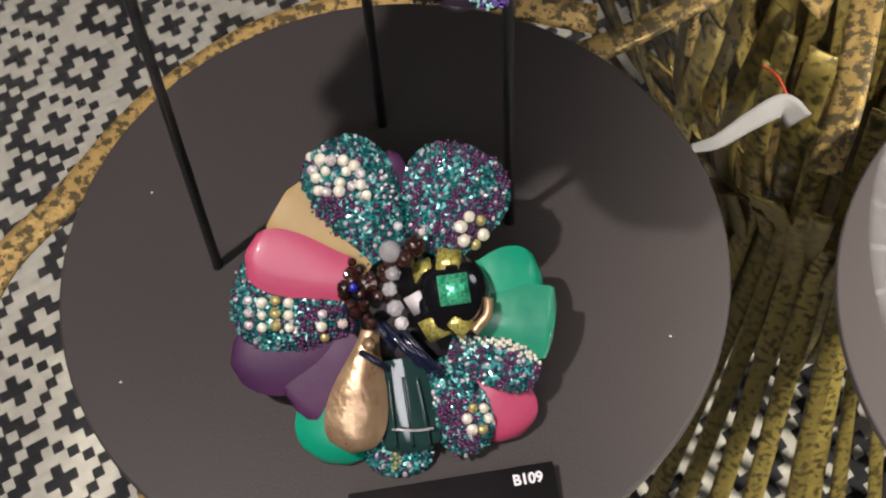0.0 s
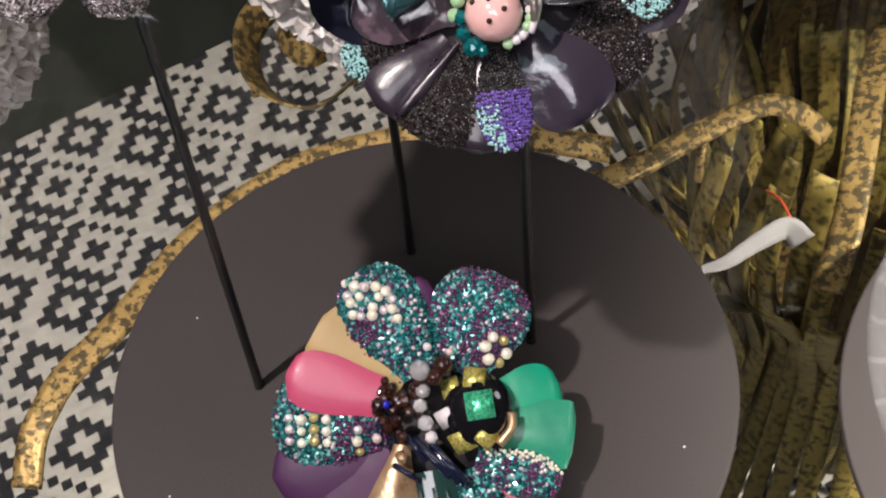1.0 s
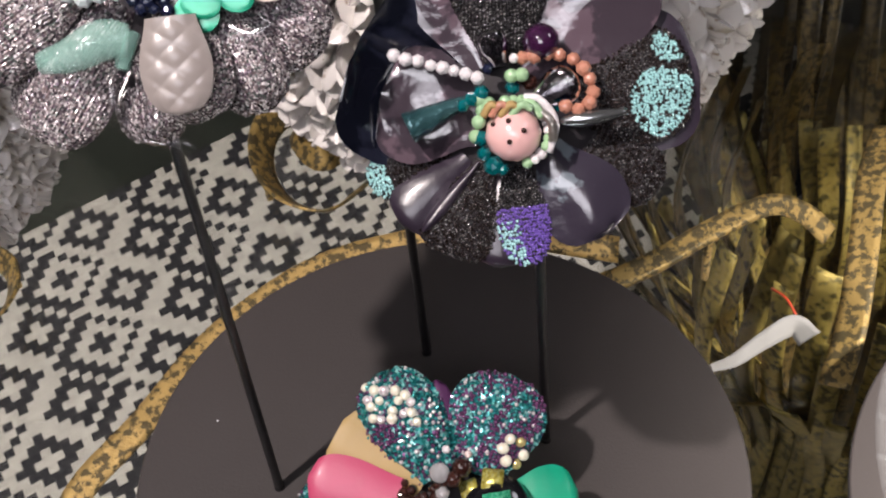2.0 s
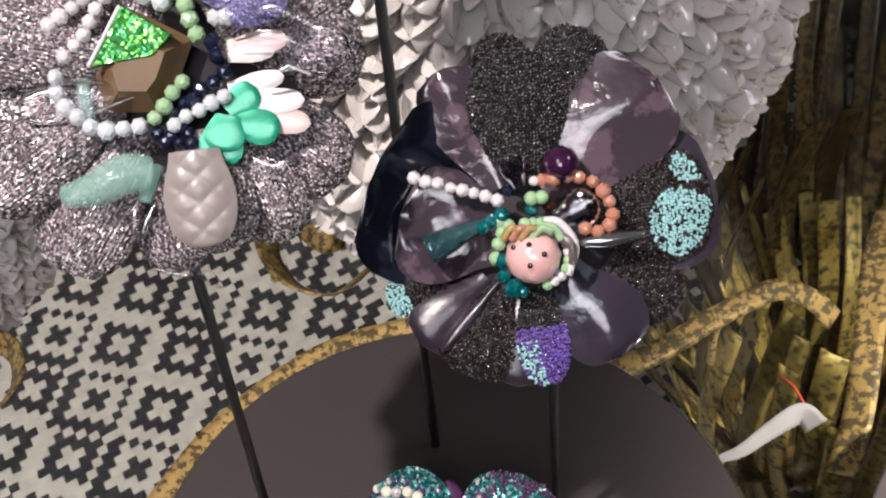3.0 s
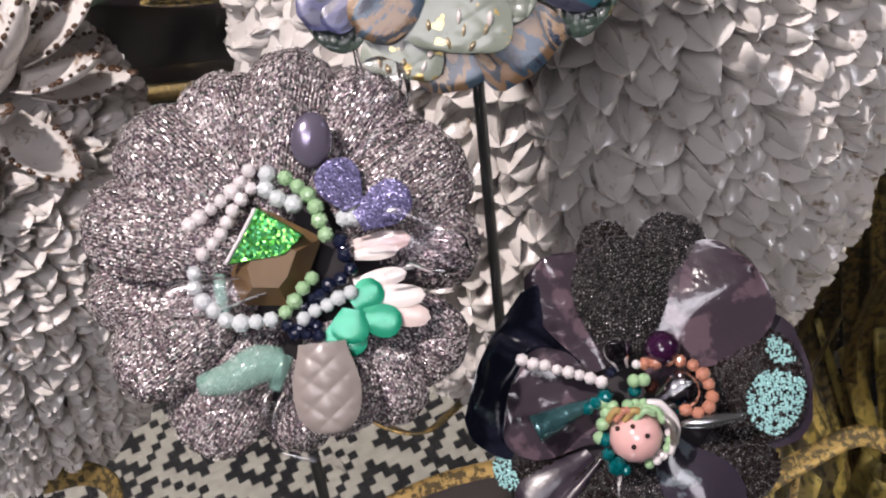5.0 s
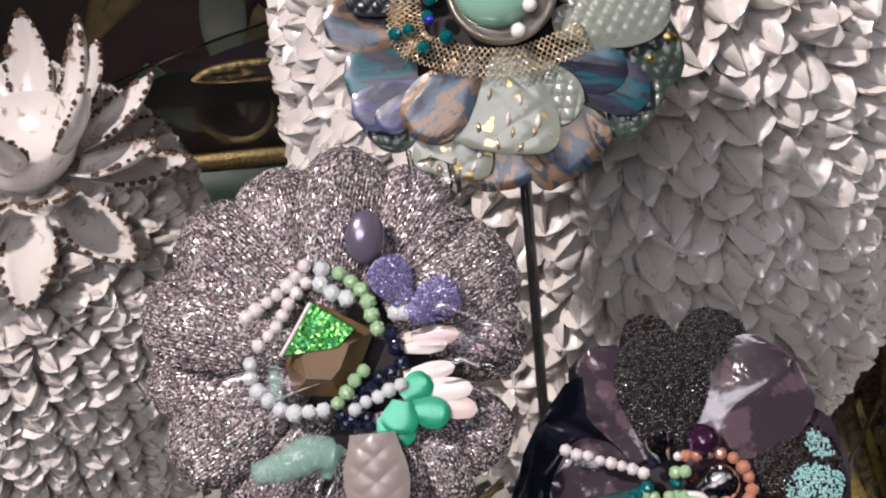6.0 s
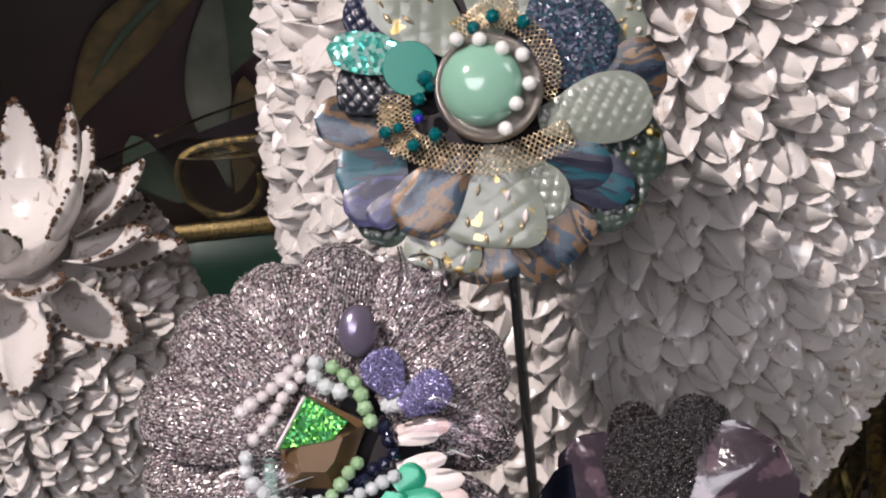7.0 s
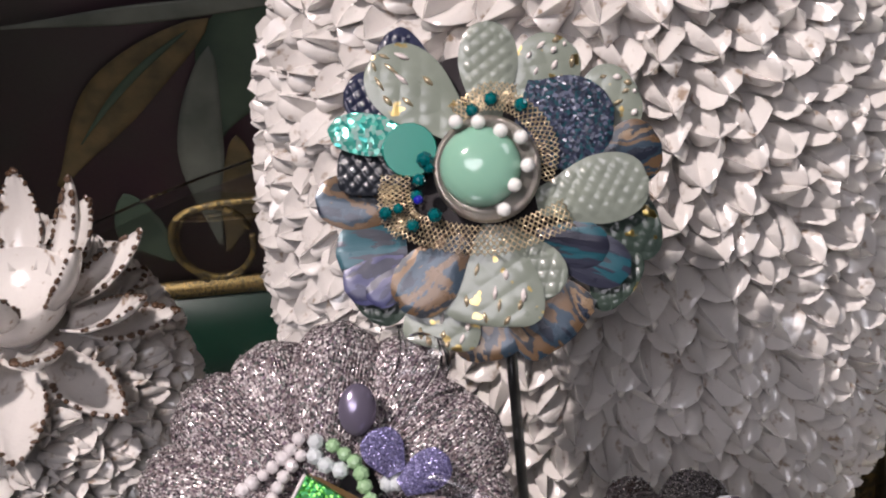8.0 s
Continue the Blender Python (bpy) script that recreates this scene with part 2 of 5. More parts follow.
MAT = dict(
    board=material("grey_board", (0.043, 0.037, 0.036), 0.55, scale=9, amount=0.15, bump=0.08, bump_scale=900),
    card=material("black_card", (0.018, 0.016, 0.018), 0.45, scale=30, amount=0.3),
    ink=material("white_ink", (0.8, 0.8, 0.82), 0.6, scale=300, amount=0.1),
    wire=material("black_wire", (0.008, 0.007, 0.008), 0.38, scale=300, amount=0.4, bump=0.1),
    gold=flaky("gilt_leaf", (0.60, 0.41, 0.15), (0.12, 0.092, 0.045), 0.58, 300),
    # flaking patina, darkened further where the bands catch less light
    patina=flaky("flaking_gilt", (0.36, 0.25, 0.085), (0.085, 0.068, 0.034), 0.50, 260),
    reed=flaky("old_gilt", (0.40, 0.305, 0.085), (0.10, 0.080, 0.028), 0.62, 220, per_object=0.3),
    # darker copy of the reed gilt, with the shade at the back in its colour
    reed_shaded=flaky("shaded_gilt", (0.17, 0.115, 0.040), (0.035, 0.028, 0.016), 0.52, 200, per_object=0.4),
    rug_light=material("rug_cream", (0.54, 0.51, 0.45), 0.95, scale=60, amount=0.25, bump=0.9, bump_scale=700),
    rug_dark=material("rug_black", (0.018, 0.018, 0.022), 0.95, scale=60, amount=0.35, bump=0.9, bump_scale=700),
    floor=material("dark_floor", (0.020, 0.024, 0.018), 0.45, scale=5, amount=0.4, bump=0.1, bump_scale=60),
    wall=material("dark_green_wall", (0.03, 0.04, 0.032), 0.8, scale=4, amount=0.3, bump=0.1, bump_scale=90),
    ceiling=material("pale_ceiling", (0.55, 0.53, 0.5), 0.9, scale=4, amount=0.1),
    ceramic=material("white_glaze", (0.72, 0.69, 0.665), 0.18, other=(0.34, 0.26, 0.20), scale=160, coat=0.8, bump=0.25, bump_scale=240, per_object=0.10, sharp=(0.30, 0.40)),
    rust=material("brown_speckle", (0.050, 0.024, 0.014), 0.30, other=(0.11, 0.06, 0.03), scale=500, coat=0.5, bump=0.4),
    glass=clear_glass("table_glass", (0.98, 1.0, 0.99)),
    resin=clear_glass("crinkled_resin", (1.0, 0.99, 1.0), 0.16, 1.0, 1.38, 0.35, 70),
    greenglass=material("green_glass", (0.0, 0.10, 0.05), 0.05, scale=60, amount=0.3, transmission=0.5, coat=0.6),
    cutglass=material("cut_glass", (0.34, 0.35, 0.36), 0.12, scale=120, amount=0.3, alpha=0.16, coat=0.5, bump=1.0, bump_scale=170),
    drop=clear_glass("glass_drop", (0.92, 0.90, 0.95), 0.04, 0.86, 1.7, 0.5, 160),
    crystal=material("clear_crystal", (0.96, 0.95, 0.97), 0.05, scale=200, amount=0.05, transmission=0.7, coat=0.3),
    milk=material("milky_bead", (0.84, 0.80, 0.81), 0.20, other=(0.70, 0.66, 0.68), scale=300, transmission=0.12, coat=0.4),
    palegreen=material("pale_green_bead", (0.42, 0.66, 0.38), 0.16, scale=300, amount=0.15, transmission=0.2, coat=0.4),
    paleblue=material("pale_blue_bead", (0.84, 0.90, 0.93), 0.06, scale=300, amount=0.08, transmission=0.3, coat=0.4),
    navybead=material("navy_bead", (0.012, 0.016, 0.04), 0.1, scale=300, amount=0.3, coat=0.5),
    brownbead=material("brown_bead", (0.045, 0.016, 0.012), 0.2, scale=300, amount=0.4, coat=0.6, per_object=0.4),
    salmon=material("salmon_bead", (0.62, 0.28, 0.19), 0.22, scale=300, amount=0.25, transmission=0.15, coat=0.4),
    bluebead=material("blue_bead", (0.02, 0.02, 0.45), 0.1, scale=300, amount=0.3, coat=0.6),
    tealgem=material("teal_gem", (0.0, 0.18, 0.20), 0.08, scale=500, amount=0.5, coat=1.0, metal=0.3),
    amethyst=material("amethyst", (0.06, 0.015, 0.06), 0.05, scale=200, amount=0.3, transmission=0.4, coat=1.0),
    satinpurple=material("purple_satin", (0.075, 0.013, 0.072), 0.58, other=(0.038, 0.008, 0.050), scale=30, bump=0.1),
    plum=material("plum_satin", (0.026, 0.019, 0.030), 0.30, other=(0.048, 0.038, 0.052), scale=90, sharp=(0.42, 0.46), bump=0.4, bump_scale=90, coat=0.3),
    pink=material("pink_enamel", (0.46, 0.062, 0.135), 0.42, other=(0.42, 0.05, 0.12), scale=40, bump=0.1, coat=0.1),
    green=material("emerald_enamel", (0.0, 0.34, 0.19), 0.34, other=(0.0, 0.24, 0.14), scale=40, bump=0.1, coat=0.2),
    greensheer=material("sheer_green", (0.03, 0.36, 0.20), 0.34, other=(0.01, 0.24, 0.15), scale=50, bump=0.15, coat=0.2, transmission=0.15),
    ochre=material("ochre_satin", (0.42, 0.29, 0.11), 0.50, other=(0.33, 0.22, 0.08), scale=40, bump=0.15),
    copperleaf=material("rose_gold_leaf", (0.52, 0.37, 0.22), 0.30, 0.5, other=(0.26, 0.16, 0.09), scale=90, bump=0.5, bump_scale=120),
    smoke=material("smoky_glass", (0.02, 0.055, 0.05), 0.08, scale=60, amount=0.3, coat=1.0),
    black=material("black_enamel", (0.008, 0.008, 0.010), 0.12, scale=90, amount=0.3, coat=0.7),
    foilgreen=glitter("green_foil", [(0.06, 0.62, 0.30), (0.10, 0.75, 0.40), (0.03, 0.45, 0.25), (0.2, 0.8, 0.5)], 1500, 0.18, 0.25, 0.5),
    foilyellow=glitter("yellow_foil", [(0.60, 0.52, 0.10), (0.75, 0.68, 0.20), (0.45, 0.38, 0.06), (0.65, 0.62, 0.25)], 1500, 0.18, 0.25, 0.5),
    dichroic=glitter("green_dichroic", [(0.07, 0.46, 0.06), (0.20, 0.62, 0.11), (0.02, 0.20, 0.05), (0.10, 0.50, 0.18)], 1500, 0.22, 0.15, 0.6),
    silverglitter=glitter("silver_glitter", [(0.17, 0.14, 0.155), (0.42, 0.36, 0.37), (0.085, 0.072, 0.085), (0.88, 0.83, 0.83), (0.30, 0.235, 0.24), (0.15, 0.17, 0.16), (0.58, 0.51, 0.53), (0.23, 0.17, 0.215)], 1500, 0.5, 0.24, 0.4, ribs=0.9),
    tealglitter=glitter("teal_sequin_ground", [(0.01, 0.16, 0.17), (0.05, 0.36, 0.36), (0.01, 0.07, 0.09), (0.35, 0.68, 0.66), (0.02, 0.24, 0.22), (0.14, 0.05, 0.14), (0.02, 0.13, 0.14)], 1000, 0.5, 0.2, 0.4),
    violetglitter=glitter("violet_glitter", [(0.095, 0.088, 0.20), (0.16, 0.15, 0.31), (0.06, 0.055, 0.14), (0.26, 0.25, 0.42)], 3300, 0.35, 0.3, 0.5),
    lilac=glitter("lilac_foil", [(0.38, 0.31, 0.39), (0.48, 0.39, 0.43), (0.27, 0.24, 0.34)], 1500, 0.25, 0.2, 0.6),
    navyglitter=glitter("navy_foil", [(0.02, 0.028, 0.055), (0.035, 0.045, 0.085), (0.012, 0.018, 0.036), (0.02, 0.085, 0.11), (0.05, 0.06, 0.10)], 1300, 0.24, 0.28, 0.25),
    aquafoil=glitter("aqua_foil", [(0.10, 0.55, 0.45), (0.30, 0.75, 0.65), (0.05, 0.40, 0.35), (0.55, 0.85, 0.80)], 800, 0.30, 0.14, 0.5),
    aqua=material("aqua_enamel", (0.0, 0.23, 0.175), 0.34, other=(0.0, 0.17, 0.13), scale=40),
    mint=material("mint_stone", (0.20, 0.46, 0.37), 0.12, other=(0.30, 0.50, 0.36), scale=70, coat=1.0),
    pewter=material("pewter", (0.50, 0.47, 0.43), 0.32, 0.9, scale=200, amount=0.35, bump=0.4),
    pearl=material("pearl", (0.82, 0.82, 0.80), 0.15, scale=200, amount=0.06, coat=0.8),
    lace=material("gilt_wire", (0.80, 0.66, 0.44), 0.30, 0.85, scale=300, amount=0.25),
    sage=scaly("sage_clay", (0.25, 0.285, 0.24), (0.19, 0.22, 0.185), 210, 0.30, 0.12, (0.62, 0.46, 0.17)),
    sagescale=scaly("sage_scales", (0.27, 0.305, 0.26), (0.20, 0.23, 0.20), 260, 0.24, 0.10),
    navyscale=scaly("navy_scales", (0.028, 0.034, 0.075), (0.015, 0.018, 0.04), 320, 0.3, 0.15),
    blackscale=scaly("black_scales", (0.022, 0.026, 0.034), (0.012, 0.014, 0.02), 380, 0.3, 0.15),
    darkgreen=scaly("bottle_green_clay", (0.05, 0.075, 0.06), (0.03, 0.045, 0.04), 300, 0.3, 0.5, (0.5, 0.38, 0.12)),
    camo=streaks("copper_blue_marble", [(0.018, 0.024, 0.04), (0.032, 0.055, 0.08), (0.14, 0.088, 0.05), (0.035, 0.042, 0.052), (0.22, 0.15, 0.09), (0.02, 0.03, 0.05)], 0.010, 0.024),
    stripe=streaks("slate_pearl", [(0.022, 0.024, 0.042), (0.036, 0.04, 0.065), (0.018, 0.09, 0.12), (0.042, 0.046, 0.062), (0.018, 0.018, 0.03)], 0.005, 0.034, 0.30, 0.12, 0.25, 0.6),
    indigo=streaks("indigo_clay", [(0.028, 0.03, 0.08), (0.055, 0.06, 0.15), (0.03, 0.034, 0.065), (0.07, 0.075, 0.17)], 0.012, 0.03, 0.34, 0.08, 0.25, 0.4),
    mauve=material("mauve_marble", (0.050, 0.038, 0.049), 0.14, other=(0.115, 0.080, 0.100), scale=75, sharp=(0.42, 0.46), coat=1.0, bump=0.8, bump_scale=70),
    greymarble=material("blue_grey_marble", (0.034, 0.028, 0.042), 0.18, other=(0.13, 0.155, 0.18), scale=70, sharp=(0.40, 0.43), coat=0.8, bump=0.3, bump_scale=150),
    shell=material("ink_lacquer", (0.012, 0.012, 0.022), 0.14, other=(0.010, 0.013, 0.024), scale=50, coat=0.8, bump=0.3, bump_scale=120),
    darkfelt=material("dark_backing", (0.018, 0.014, 0.018), 0.7, scale=90, amount=0.4),
    snake=scaly("snakeskin", (0.30, 0.265, 0.25), (0.22, 0.19, 0.18), 170, 0.32, 0.1, coat=0.2),
    topaz=material("brown_stone", (0.19, 0.115, 0.045), 0.55, other=(0.095, 0.056, 0.028), scale=60),
    jade=material("emerald_pearl", (0.0, 0.26, 0.14), 0.25, 0.3, other=(0.02, 0.33, 0.20), scale=120, coat=0.4),
    nacre=material("white_nacre", (0.78, 0.74, 0.72), 0.25, other=(0.68, 0.60, 0.58), scale=90, coat=0.5),
    blush=material("blush_nacre", (0.66, 0.48, 0.43), 0.25, other=(0.6, 0.52, 0.5), scale=90, coat=0.5),
    mintglass=material("mint_glass", (0.40, 0.70, 0.61), 0.08, scale=60, amount=0.2, alpha=0.42, coat=0.8, bump=0.5, bump_scale=120),
    flesh=material("pink_lampwork", (0.78, 0.46, 0.44), 0.15, other=(0.70, 0.28, 0.18), scale=70, coat=0.8, sharp=(0.28, 0.36)),
    tealfoil=material("teal_foil", (0.09, 0.22, 0.24), 0.18, 0.6, other=(0.02, 0.07, 0.08), scale=110, coat=0.7, bump=0.9),
    steel=material("steel_spike", (0.42, 0.44, 0.45), 0.18, 0.9, scale=90, amount=0.4),
    paper=material("white_ribbon", (0.25, 0.25, 0.245), 0.6, scale=60, amount=0.12, bump=0.2),
    red=material("red_thread", (0.55, 0.06, 0.02), 0.5, scale=90, amount=0.3),
    bd_teal=material("teal_seed", (0.008, 0.12, 0.13), 0.12, 0.6, other=(0.03, 0.30, 0.29), scale=900, sharp=(0.45, 0.6), coat=0.5),
    bd_pewter=material("pewter_seed", (0.20, 0.19, 0.19), 0.12, 0.8, other=(0.10, 0.095, 0.095), scale=900, coat=0.6),
    bd_aqua_glint=material("aqua_glint_seed", (0.12, 0.50, 0.47), 0.12, 0.5, other=(0.30, 0.68, 0.65), scale=900, coat=0.6),
    bd_purple=material("purple_seed", (0.13, 0.04, 0.13), 0.14, 0.6, other=(0.24, 0.10, 0.22), scale=900, coat=0.5),
    bd_white=material("cream_seed", (0.80, 0.78, 0.68), 0.2, 0.1, other=(0.70, 0.66, 0.50), scale=900, coat=0.5),
    bd_gold=material("gold_seed", (0.60, 0.52, 0.22), 0.2, 0.4, scale=900, amount=0.4),
    bd_dark=material("gunmetal_seed", (0.036, 0.036, 0.038), 0.12, 0.8, other=(0.075, 0.07, 0.07), scale=900),
    bd_brown=material("bronze_seed", (0.024, 0.016, 0.014), 0.14, 0.7, other=(0.05, 0.036, 0.033), scale=900),
    bd_turq=material("turquoise_seed", (0.32, 0.62, 0.62), 0.2, 0.2, other=(0.42, 0.72, 0.72), scale=900, coat=0.5),
    bd_violet=material("violet_seed", (0.14, 0.07, 0.36), 0.2, 0.3, other=(0.22, 0.14, 0.5), scale=900, coat=0.5),
    bd_silver=material("silver_seed", (0.80, 0.77, 0.77), 0.2, 0.3, other=(0.50, 0.44, 0.45), scale=900, sharp=(0.45, 0.55)),
    leaf_gold=material("painted_ochre_leaf", (0.27, 0.19, 0.085), 0.6, other=(0.12, 0.10, 0.055), scale=30),
    leaf_green=material("painted_green_leaf", (0.12, 0.18, 0.12), 0.6, other=(0.07, 0.11, 0.08), scale=14),
    leaf_grey=material("painted_grey_leaf", (0.30, 0.32, 0.27), 0.6, other=(0.16, 0.18, 0.15), scale=14),
    mural=material("dark_painted_panel", (0.085, 0.085, 0.075), 0.5, other=(0.10, 0.048, 0.070), scale=5, bump=0.1),
    greenvelvet=material("bottle_green_lacquer", (0.006, 0.05, 0.03), 0.35, scale=9, amount=0.4),
)

# ---------------------------------------------------------------- building helpers


def mesh_of(name, verts, faces, mat, smooth=True):
    me = bpy.data.meshes.new(name)
    me.from_pydata([tuple(v) for v in verts], [], faces)
    for m in mat if isinstance(mat, (list, tuple)) else [mat]:
        me.materials.append(m)
    me.polygons.foreach_set("use_smooth", [smooth] * len(me.polygons))
    me.update()
    return me


def part(name, geo, mat, parent=None, label="", m=None, smooth=True, kind=""):
    """One mesh object from (verts, faces), under a thing or part."""
    ob = new(name, mesh_of(name, *geo, mat, smooth))
    if parent:
        ob.parent = parent
    if m is not None:
        ob.matrix_basis = m
    return tagged(ob, label, kind=kind)


def thing(name, label, category, m=None, group="", kind=""):
    ob = new(name)
    ob.empty_display_size = 0.02
    if m is not None:
        ob.matrix_basis = m
    return tagged(ob, label, category, group, kind)


def join(*geos):
    verts, faces = [], []
    for v, f in geos:
        k = len(verts)
        verts += [tuple(p) for p in v]
        faces += [tuple(i + k for i in q) for q in f]
    return verts, faces


def moved(geo, m):
    return [m @ Vector(v) for v in geo[0]], geo[1]


def lathe(profile, seg=48, closed=True):
    """Turn a profile of (radius, height) round z; ends are capped where closed."""
    verts, faces = [], []
    for r, z in profile:
        verts += [(r * math.cos(2 * math.pi * k / seg), r * math.sin(2 * math.pi * k / seg), z) for k in range(seg)]
    for j in range(len(profile) - 1):
        for k in range(seg):
            a, b = j * seg + k, j * seg + (k + 1) % seg
            faces.append((a, b, b + seg, a + seg))
    if closed:
        faces.append(tuple(reversed(range(seg))))
        faces.append(tuple(range((len(profile) - 1) * seg, len(profile) * seg)))
    return verts, faces


def box(sx, sy, sz, bevel=0.0):
    bm = bmesh.new()
    bmesh.ops.create_cube(bm, size=1)
    bmesh.ops.scale(bm, vec=(sx, sy, sz), verts=bm.verts)
    if bevel:
        bmesh.ops.bevel(bm, geom=bm.edges[:], offset=bevel, segments=2, affect="EDGES")
    geo = [v.co.copy() for v in bm.verts], [tuple(v.index for v in f.verts) for f in bm.faces]
    bm.free()
    return geo


def ball(r=1.0, rings=8, seg=12, flat=1.0):
    prof = [(r * math.sin(math.pi * (j + 0.02) / (rings + 0.04)), -r * flat * math.cos(math.pi * (j + 0.02) / (rings + 0.04))) for j in range(rings + 1)]
    return lathe(prof, seg)


def smooth_line(points, steps=8):
    """A Catmull-Rom line through the points."""
    p = [Vector(q) for q in points]
    p = [p[0] * 2 - p[1]] + p + [p[-1] * 2 - p[-2]]
    out = []
    for i in range(1, len(p) - 2):
        for s in range(steps):
            t = s / steps
            out.append(0.5 * (2 * p[i] + (p[i + 1] - p[i - 1]) * t + (2 * p[i - 1] - 5 * p[i] + 4 * p[i + 1] - p[i + 2]) * t * t
                              + (3 * p[i] - p[i - 1] - 3 * p[i + 1] + p[i + 2]) * t ** 3))
    return out + [p[-2]]


def tube(points, radius, seg=10, steps=6, taper=None):
    line = smooth_line(points, steps)
    verts, faces = [], []
    side = None
    for i, c in enumerate(line):
        d = (line[min(i + 1, len(line) - 1)] - line[max(i - 1, 0)]).normalized()
        ref = side if side is not None and abs(side.dot(d)) < 0.95 else (Vector((0, 0, 1)) if abs(d.z) < 0.9 else Vector((1, 0, 0)))
        side = (ref - d * ref.dot(d)).normalized()
        up = d.cross(side)
        r = radius * (taper(i / (len(line) - 1)) if taper else 1)
        verts += [c + (side * math.cos(2 * math.pi * k / seg) + up * math.sin(2 * math.pi * k / seg)) * r for k in range(seg)]
    for j in range(len(line) - 1):
        for k in range(seg):
            a, b = j * seg + k, j * seg + (k + 1) % seg
            faces.append((a, b, b + seg, a + seg))
    faces += [tuple(reversed(range(seg))), tuple(range((len(line) - 1) * seg, len(line) * seg))]
    return verts, faces


def strap(points, width, thick, face=(0, 0, 1), taper=None, steps=8, crown=0.0, twist=0.0):
    """A flat metal band along a line; its broad side looks along face, or stands on edge."""
    line = smooth_line(points, steps)
    verts, faces = [], []
    upright = face == "edge"
    face = None if upright else Vector(face)
    cols = 5
    for i, c in enumerate(line):
        s = i / (len(line) - 1)
        d = (line[min(i + 1, len(line) - 1)] - line[max(i - 1, 0)]).normalized()
        if upright:
            face = (Vector((0, 0, 1)).cross(d).normalized() + Vector((0, 0, 0.8))).normalized()
        up = (face - d * face.dot(d)).normalized()
        up = Matrix.Rotation(twist * s, 3, d) @ up
        side = d.cross(up)
        w = width * (taper(s) if taper else 1) / 2
        top = [c + side * w * q + up * (thick / 2 + crown * (1 - q * q)) for q in np.linspace(-1, 1, cols)]
        low = [c + side * w * q + up * (-thick / 2 + crown * (1 - q * q)) for q in np.linspace(1, -1, cols)]
        verts += top + low
    n = cols * 2
    for j in range(len(line) - 1):
        for k in range(n):
            a, b = j * n + k, j * n + (k + 1) % n
            faces.append((a, b, b + n, a + n))
    faces += [tuple(reversed(range(n))), tuple(range((len(line) - 1) * n, len(line) * n))]
    return verts, faces


# ---------------------------------------------------------------- room and floor
FLOOR = -0.80
part("ground", box(8, 8, 0.1), MAT["floor"], m=pose(0, 1.0, FLOOR - 0.056), kind="structure", label="dark polished shop floor")
for name, m, size in (("wall_north", pose(0, 3.05, 0.6), (8, 0.1, 2.8)), ("wall_south", pose(0, -2.55, 0.6), (8, 0.1, 2.8)),
                      ("wall_east", pose(3.05, 0.25, 0.6), (0.1, 5.5, 2.8)), ("wall_west", pose(-3.05, 0.25, 0.6), (0.1, 5.5, 2.8))):
    part(name, box(*size), MAT["wall"], m=m, kind="structure", label="dark green painted shop wall")
part("ceiling", box(8, 8, 0.1), MAT["ceiling"], m=pose(0, 1.0, 2.06), kind="structure", label="plain pale shop ceiling")

# rug: woven of square stitches in stepped diamonds
STITCH = 0.01068
RUG = pose(-0.356, 0.747, FLOOR + 0.006, 0, 0, -17.3 + 45)


def rug_light(i, j):
    a, b = i + j, i - j
    ca, cb = math.floor((a + 5) / 10), math.floor((b + 5) / 10)
    da, db = a - 10 * ca, b - 10 * cb
    d = max(abs(da), abs(db))
    on = d <= 1 or da in (-5, -4, 4) or db in (-5, -4, 4)
    return (not on) if (-cb - ca) % 3 == 1 else on


def rug_mesh():
    verts, faces, index, k = [], [], [], 0
    for i in range(-60, 130):
        for j in range(-130, 14):
            e = 0.0002 * ((i + j) % 2)
            x0, x1, y0, y1 = i * STITCH, (i + 1) * STITCH, (j - 0.08) * STITCH, (j + 1.08) * STITCH
            skew = 0.07 * STITCH
            h = 0.0007 + e
            mid = (y0 + y1) / 2
            verts += [(x0 - skew, y0, 0), (x1 - skew, y0, 0), (x1 + 0, mid, h), (x0 + 0, mid, h), (x1 + skew, y1, 0), (x0 + skew, y1, 0)]
            faces += [(k, k + 1, k + 2, k + 3), (k + 3, k + 2, k + 4, k + 5)]
            index += [0 if rug_light(i, j) else 1] * 2
            k += 6
    me = mesh_of("rug", verts, faces, [MAT["rug_light"], MAT["rug_dark"]], False)
    me.polygons.foreach_set("material_index", index)
    return me


tagged(new("rug", rug_mesh()), "black and cream woven rug with stepped diamonds on the floor", "rug").matrix_basis = RUG

# ---------------------------------------------------------------- gilt table with a glass top
TOP = -0.05
table = thing("sheaf_table", "gilded metal sheaf table with curling fronds and glass top", "table", pose(0, 0, FLOOR))


def up(z):
    return z - FLOOR


glass_geo = lathe([(0.70, 0.0), (0.706, 0.003), (0.706, 0.009), (0.70, 0.012)], 96)
g = part("glass_top", glass_geo, MAT["glass"], table, "clear glass tabletop", pose(0.10, 0.0, up(TOP - 0.012)))
g.visible_shadow = False
